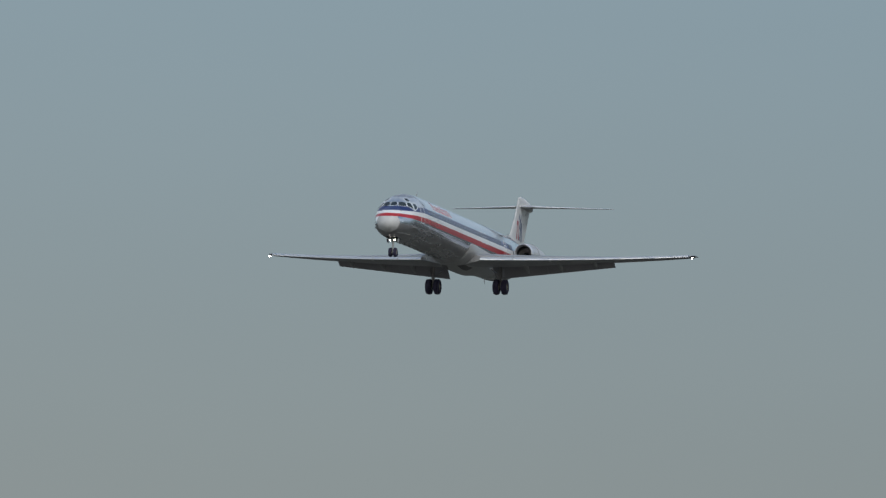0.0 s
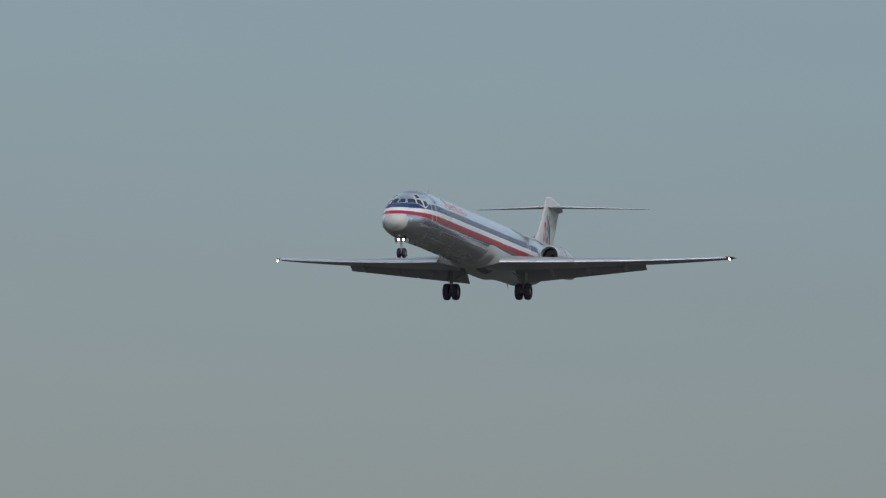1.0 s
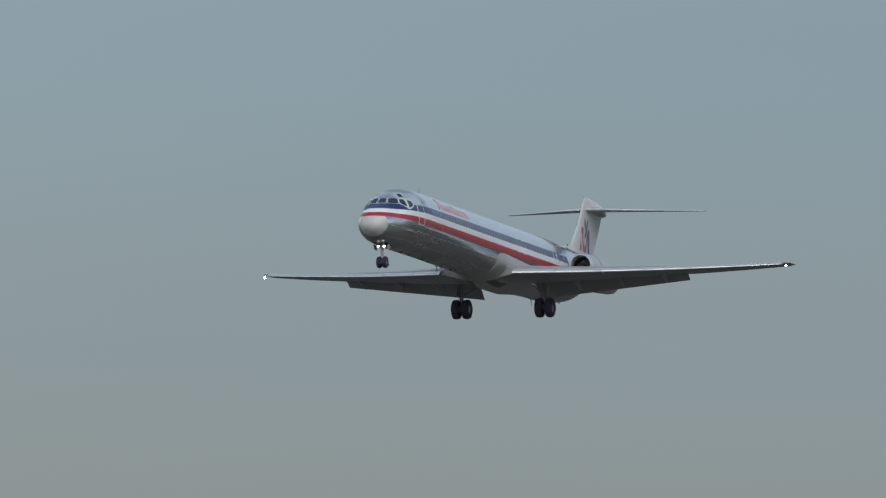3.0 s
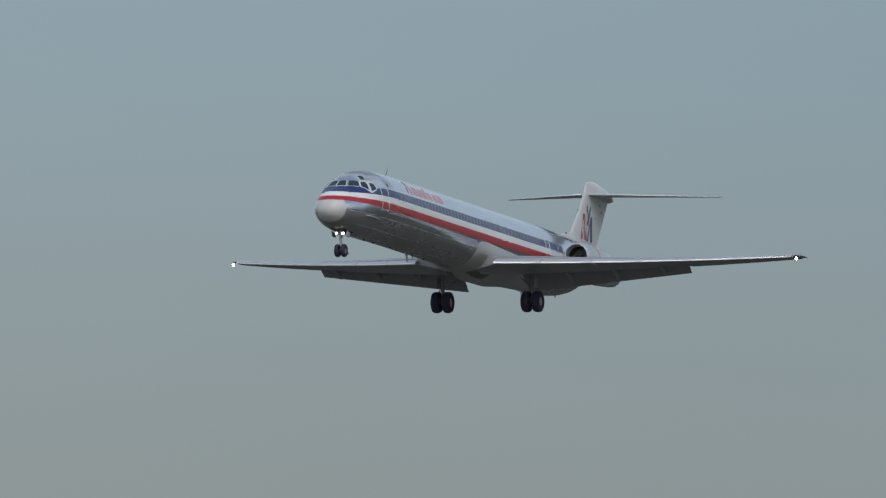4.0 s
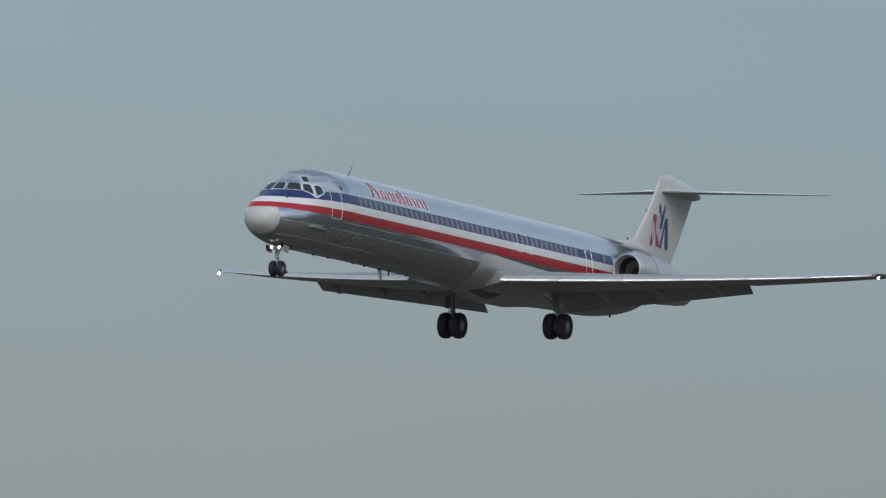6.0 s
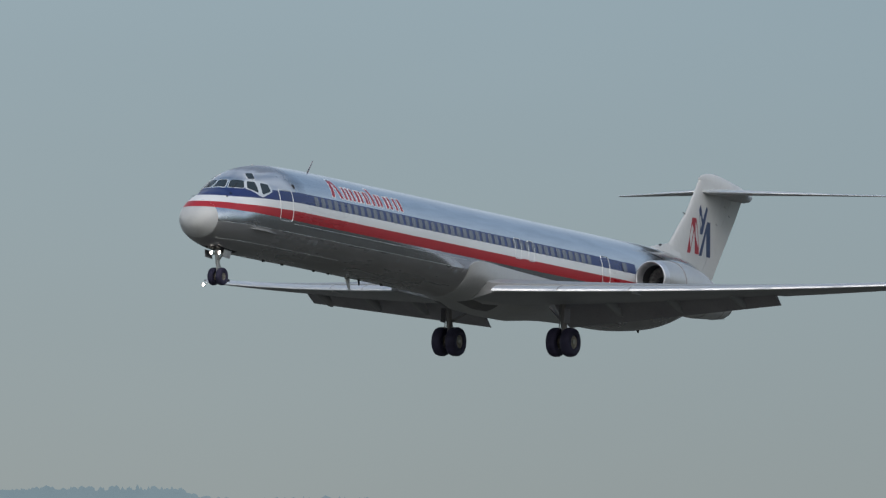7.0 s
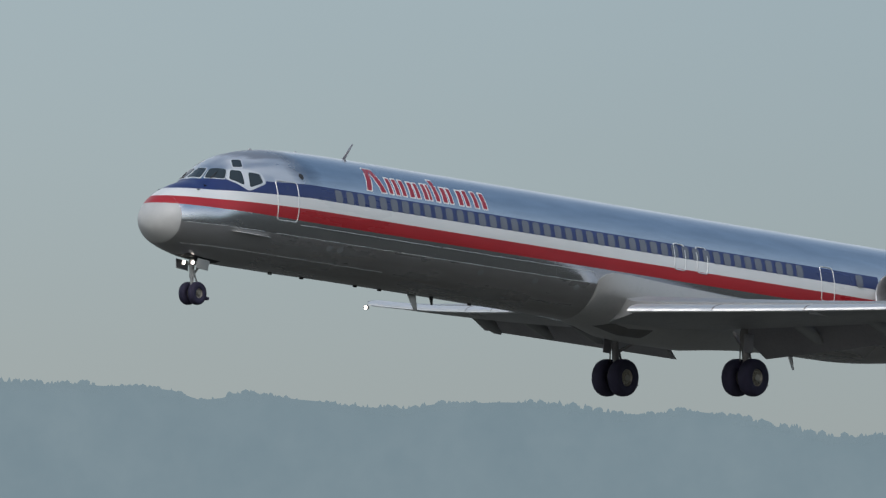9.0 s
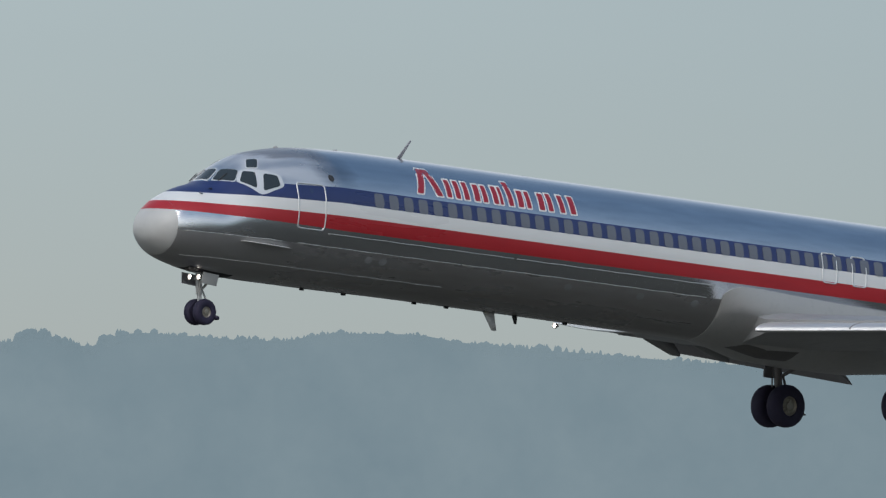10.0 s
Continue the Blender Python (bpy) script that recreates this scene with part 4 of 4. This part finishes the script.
def build_hull(plane):
    xs = [0.27, 0.285, 0.32] + [0.41 + 0.14 * k for k in range(37)] + [5.6 + 0.55 * k for k in range(47)] + [31.2 + 0.4 * k for k in range(25)] + [41.3]
    bm = bmesh.new()
    skin(bm, [hull_ring(x) for x in xs], caps=False)
    sharp_edges(bm, 60)
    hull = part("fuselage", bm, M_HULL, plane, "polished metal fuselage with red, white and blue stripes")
    bm = bmesh.new()
    noses = [-0.24, -0.235, -0.22, -0.20, -0.17, -0.13, -0.08, -0.02, 0.06, 0.15, 0.22, 0.252, 0.266]
    skin(bm, [hull_ring(x) for x in noses])
    sharp_edges(bm, 80)
    part("radome", bm, M_HULL, hull, "light grey rounded nose cone")
    # belly fairing round the wing roots: the hull's lower half, swollen
    deep = curve_through([18.6, 18.9, 19.4, 20.8, 22.5, 23.7, 24.9, 26.2, 28.0, 29.0], [0.0, 0.06, 0.13, 0.37, 0.38, 0.37, 0.26, 0.12, 0.03, 0.0])
    bm = bmesh.new()
    rings = []
    for x, f in ((18.20, 0.06), (18.28, 0.20), (18.45, 0.45), (18.8, 0.74), (19.4, 0.95), (20.4, 1.0), (22.0, 1.0), (24.0, 1.0), (25.5, 0.92), (26.8, 0.7), (28.0, 0.35), (29.0, 0.06)):
        top = -0.345 - 0.028 * max(0.0, x - 19) - 0.30 * math.exp(-((x - 18.20) / 0.25))
        t, k, w = CROWN(x), KEEL(x), HALF_WIDTH(x)
        c, h = (t + k) / 2, (t - k) / 2
        a0 = math.asin((c - top) / h)
        row = []
        for i in range(33):
            a = a0 + (math.pi - 2 * a0) * i / 32
            y, z = w * math.cos(a), c - h * math.sin(a)
            lift = 0.012 + f * (0.05 + 0.40 * max(0.0, math.cos((a - 0.62) * 1.5) if i <= 16 else math.cos((math.pi - a - 0.62) * 1.5)))
            edge = min(1.0, i / 4, (32 - i) / 4)
            lift = 0.012 + (lift - 0.012) * (0.25 + 0.75 * edge)
            back = 0.22 * math.sin(a) ** 2 * max(0.0, 1 - (x - 18.20) / 3.0)
            row.append((x + back, y + lift * math.cos(a), z - (0.012 + deep(x)) * math.sin(a) ** 1.5))
        row = [(x, row[0][1] * 0.9, row[0][2] + 0.01)] + row + [(x, row[-1][1] * 0.9, row[-1][2] + 0.01)]
        rings.append(row)
    skin(bm, rings)
    sharp_edges(bm, 60)
    part("wing_root_fairing", bm, M_FAIRING, hull, "dull grey fairing where wing meets belly")
    # dark patches under the fairing, one thin sheet on each side
    table = np.array([row[1:-1] for row in rings])

    def under(x, i):
        k = np.array([np.interp(i, range(33), table[r, :, 2]) for r in range(len(rings))])
        w = np.array([np.interp(i, range(33), table[r, :, 1]) for r in range(len(rings))])
        at = np.array([np.interp(i, range(33), table[r, :, 0]) for r in range(len(rings))])
        return x, float(np.interp(x, at, w)), float(np.interp(x, at, k))
    for side in (-1, 1):
        bm = bmesh.new()
        rows = []
        for k in range(9):
            f = k / 8
            row = []
            for q in range(7):
                g = q / 6
                i = 16 - side * (2.0 + 1.4 * f + 3.6 * g)
                x, y, z = under(19.3 + 2.3 * f + 0.35 * g * (1 - f), i)
                edge = k in (0, 8) or q in (0, 6)
                row.append((x, y, z + (0.02 if edge else -0.022)))
            rows.append(row)
        skin(bm, rows, caps=False, closed=False)
        part("belly_dark_patch", bm, M_BELLY_PATCH, hull, "dark patch under the wing root")

    # cockpit panes in their bright surround
    for side in (-1, 1):
        for corners in COCKPIT_SURROUND:
            part("cockpit_window_frame", glazing(corners, side, 0.006, 1.0), M_FRAME, hull)
        for corners in COCKPIT_PANES:
            part("cockpit_window", glazing(corners, side, 0.016, 1.0), M_GLASS, hull, "dark cockpit window pane")
    part("cockpit_window_frame", glazing(CENTRE_PANE, 1, 0.006, 1.20), M_FRAME, hull)
    part("cockpit_window", glazing(CENTRE_PANE, 1, 0.016, 1.0), M_GLASS, hull, "dark cockpit window pane")
    for side in (-1, 1):
        part("cockpit_window_frame", glazing(COCKPIT_PANES[0], side, 0.005, 1.10), M_FRAME, hull)
        part("cockpit_window_frame", glazing(COCKPIT_PANES[3], side, 0.006, 1.22), M_FRAME, hull)
        bm = bmesh.new()
        tube(bm, on_hull(1.70, side * 0.55, 0.62, 0.03), on_hull(1.95, side * 0.58, 0.82, 0.04), 0.012, n=8)
        part("windscreen_wiper", bm, M_DARK, hull)
    # cabin windows
    pane = dense([(-0.15, 0.385), (0.15, 0.385), (0.15, 0.755), (-0.15, 0.755)], 2, 0.08)
    meshes = {}
    for side in (-1, 1):
        ob = part("cabin_window", patch([(10 + x, z) for x, z in pane], side, 0.005, 2), M_CABIN, hull)
        me = ob.data
        me.transform(Matrix.Translation((-10, 0, 0)))
        meshes[side] = me
        ob.matrix_basis = pose(6.22, 0, 0)
    for side in (-1, 1):
        stations = [6.22 + 0.497 * k for k in range(1, 44)] + [30.5]
        for x in stations:
            ob = part("cabin_window", meshes[side], None, hull)
            ob.matrix_basis = pose(x, 0, 0)
    for side in (-1, 1):
        for x0, x1, z0, z1 in ((21.60, 22.10, 0.03, 0.81), (22.66, 23.15, 0.03, 0.81)):
            part("exit_hatch_seam", outline_bar([(x0, z0), (x1, z0), (x1, z1), (x0, z1)], side, 0.03), M_FRAME, hull)
        part("door_seam", outline_bar([(3.56, -0.38), (4.42, -0.38), (4.44, 0.78), (3.56, 0.77)], side, 0.028), M_SEAM, hull)
        part("door_window", patch([(4.00 + 0.06 * math.cos(k * math.pi / 8), 0.60 + 0.07 * math.sin(k * math.pi / 8)) for k in range(16)], side, 0.005, 2), M_BLUE, hull)
        part("rear_door_seam", outline_bar([(28.62, -0.2), (29.24, -0.2), (29.24, 0.84), (28.62, 0.84)], side, 0.022), M_SEAM, hull)
        part("static_port", patch([(4.74 + 0.085 * math.cos(k * math.pi / 8), 1.00 + 0.085 * math.sin(k * math.pi / 8)) for k in range(16)], side, 0.014, 2), M_DARK, hull)
    # bold name on the side as plain red bars with white edges
    bars = [(7.60, 0.20, 0.66, 0.27), (8.27, 0.20, 0.66, -0.25), (8.62, 0.16, 0.46, 0), (8.92, 0.16, 0.46, 0), (9.22, 0.16, 0.46, 0), (9.56, 0.18, 0.44, 0.03), (9.86, 0.15, 0.44, 0),
            (10.22, 0.16, 0.46, 0), (10.44, 0.10, 0.46, 0), (10.74, 0.16, 0.62, 0), (11.06, 0.18, 0.44, 0.03), (11.36, 0.14, 0.44, 0), (11.78, 0.18, 0.44, 0.03), (12.10, 0.16, 0.46, 0),
            (12.50, 0.16, 0.46, 0), (12.86, 0.18, 0.46, 0)]
    for x, w, h, slope in bars:
        for side in (-1, 1):
            for grow, mat, lift, nm in ((0.036, M_WHITE, 0.004, "name_bar_edge"), (0.0, M_RED, 0.007, "name_bar")):
                z0, z1 = 0.92 - grow, 0.92 + h + grow
                cs = [(x - grow, z0), (x + w + grow, z0), (x + w + slope + 0.05 + grow, z1), (x + slope + 0.05 - grow, z1)]
                part(nm, patch(dense(cs, 4, 0.04), side, lift, 2), mat, hull, "red painted bar" if mat is M_RED else "")
    # lap joints of the skin below the stripes, and ring joints
    # the joints' pale colour carries the sky's glint on each lip
    for side in (-1, 1):
        for z, runs in ((-0.43, ((4.6, 10.9), (11.0, 17.9))), (-0.76, ((0.45, 3.2), (3.7, 9.2), (9.25, 17.7))), (-1.36, ((0.6, 9.0),))):
            for x0, x1 in runs:
                bm = bmesh.new()
                rows = []
                for k in range(25):
                    x = x0 + (x1 - x0) * k / 24
                    zz = z + 0.004 * math.sin(x * 5.1) + 0.003 * math.sin(x * 11.7)
                    rows.append([on_hull(x, side * hull_y(x, zz + d), zz + d, lf) for d, lf in ((0.009, -0.01), (0.007, 0.005), (-0.007, 0.005), (-0.009, -0.01))])
                skin(bm, rows)
                part("lap_joint_glint", bm, M_SEAM, hull)
    # thin dark wedge on the hull's shoulder before the fin, widening aft
    for side in (-1, 1):
        part("shoulder_wedge", patch(dense([(33.1, 1.535), (34.55, 1.31), (34.68, 1.35), (34.3, 1.42)], 5), side, 0.012, 2), M_DARK, hull, "thin dark wedge")
    # strakes, probes, aerials and drains
    for side in (-1, 1):
        bm = bmesh.new()
        rings = []
        for xx, w, t in ((1.95, 0.01, 0.008), (2.2, 0.13, 0.02), (2.9, 0.17, 0.025), (3.4, 0.14, 0.02), (3.55, 0.02, 0.008)):
            z = -0.86 - 0.03 * (xx - 2)
            y = hull_y(xx, z)
            rings.append([(xx, side * (y - 0.05), z - t), (xx, side * (y + w), z - t * 0.4 - 0.02), (xx, side * (y + w), z + t * 0.4 - 0.02), (xx, side * (y - 0.05), z + t)])
        skin(bm, rings)
        part("nose_strake", bm, M_PALE, hull)
        for xx, z in ((1.05, 0.24), (1.42, 0.40)):
            bm = bmesh.new()
            y = hull_y(xx, z)
            tube(bm, (xx, side * (y - 0.02), z), (xx - 0.02, side * (y + 0.05), z), 0.016, n=8)
            tube(bm, (xx + 0.02, side * (y + 0.05), z), (xx - 0.10, side * (y + 0.055), z), 0.016, 0.008, n=8)
            part("pitot_probe", bm, M_DARK, hull)
    def blade(name, x, z, h, chord, lean, mat=M_PALE, y=0.0):
        bm = bmesh.new()
        s = 1 if h > 0 else -1
        skin(bm, [section(x + lean * f, y, z + h * f, chord * (1 - 0.55 * f), 0.13, 0, 0, 1, True) for f in (-0.12 * s * s, 0.5, 1.0)])
        part(name, bm, mat, hull)
    blade("blade_aerial", 8.05, 1.86, 0.52, 0.15, 0.42, M_FLAP)
    blade("blade_aerial", 3.9, 1.70, 0.06, 0.22, 0.05)
    blade("blade_aerial", 5.9, 1.84, 0.045, 0.2, 0.05)
    blade("blade_aerial", 11.35, -1.74, -0.46, 0.40, 0.34, M_PALE)
    blade("blade_aerial", 12.35, -1.74, -0.22, 0.2, 0.1, M_DARK)
    for x in (5.2, 6.6, 9.0, 10.1, 14.2):
        bm = bmesh.new()
        slab(bm, (x, 0, KEEL(x) - 0.02), (0.12, 0.08, 0.06), bevel=0.015)
        part("drain_mast", bm, M_DARK, hull)
    blade("drain_mast", 29.2, -1.82, -0.42, 0.24, 0.26, M_PALE)
    blade("drain_mast", 34.6, KEEL(34.6) + 0.02, -0.10, 0.25, 0.10, M_DARK)
    for x in (6.18, 6.66, 13.0, 15.5, 17.4):
        part("service_panel", patch([(x + 0.13 * math.cos(k * math.pi / 8), -0.95 + 0.085 * math.sin(k * math.pi / 8)) for k in range(16)], -1, 0.004, 2), M_WING, hull)
    bm = bmesh.new()
    bmesh.ops.create_uvsphere(bm, u_segments=14, v_segments=8, radius=0.06, matrix=pose(20.4, 0, KEEL(20.4) - 0.06))
    part("beacon", bm, M_BEACON, hull, "red anti-collision beacon")
    # open bay over the nose wheels: only its shade, as a dark sheet on the skin
    bm = bmesh.new()
    rows = []
    for x in (1.15, 1.6, 2.1, 2.55):
        rows.append([on_hull(x, y, -1.5, 0.008 if abs(y) < 0.36 else -0.02) for y in (-0.37, -0.34, -0.17, 0.0, 0.17, 0.34, 0.37)])
    skin(bm, rows, caps=False, closed=False)
    part("nose_bay_shade", bm, M_DARK, hull)


# corners of the cockpit glazing on the port side
CENTRE_PANE = [(1.59, -0.26, 0.645), (1.59, 0.26, 0.645), (1.95, 0.18, 0.935), (1.95, -0.18, 0.935)]
COCKPIT_PANES = [
    [(1.64, -0.37, 0.63), (1.97, -0.88, 0.63), (2.21, -0.71, 0.94), (1.97, -0.28, 0.935)],
    [(2.07, -0.96, 0.63), (2.40, -1.28, 0.49), (2.52, -1.00, 0.92), (2.27, -0.80, 0.92)],
    [(2.55, -1.36, 0.44), (3.06, -1.41, 0.62), (3.05, -1.25, 0.88), (2.70, -1.11, 0.90)],
    [(2.42, -0.77, 1.04), (2.65, -0.92, 1.05), (2.82, -0.68, 1.27), (2.60, -0.52, 1.26)],
]
COCKPIT_SURROUND = [
    [(1.99, -0.91, 0.62), (2.49, -1.39, 0.32), (3.19, -1.43, 0.62), (3.14, -1.24, 0.93), (2.25, -0.72, 0.985)],
]


airliner = tagged(new("airliner"), "twin-jet T-tail airliner in polished metal, wheels and flaps down", "airplane")
build_hull(airliner)
build_wing(airliner, -1)
build_wing(airliner, 1)
build_tail(airliner)
build_engine(airliner, -1)
build_engine(airliner, 1)
build_gear(airliner)


def motions():
    walk(airliner, [(t, pose(x, y, z, rx, ry, rz)) for t, x, y, z, rx, ry, rz in FLIGHT_ROWS])


motions()
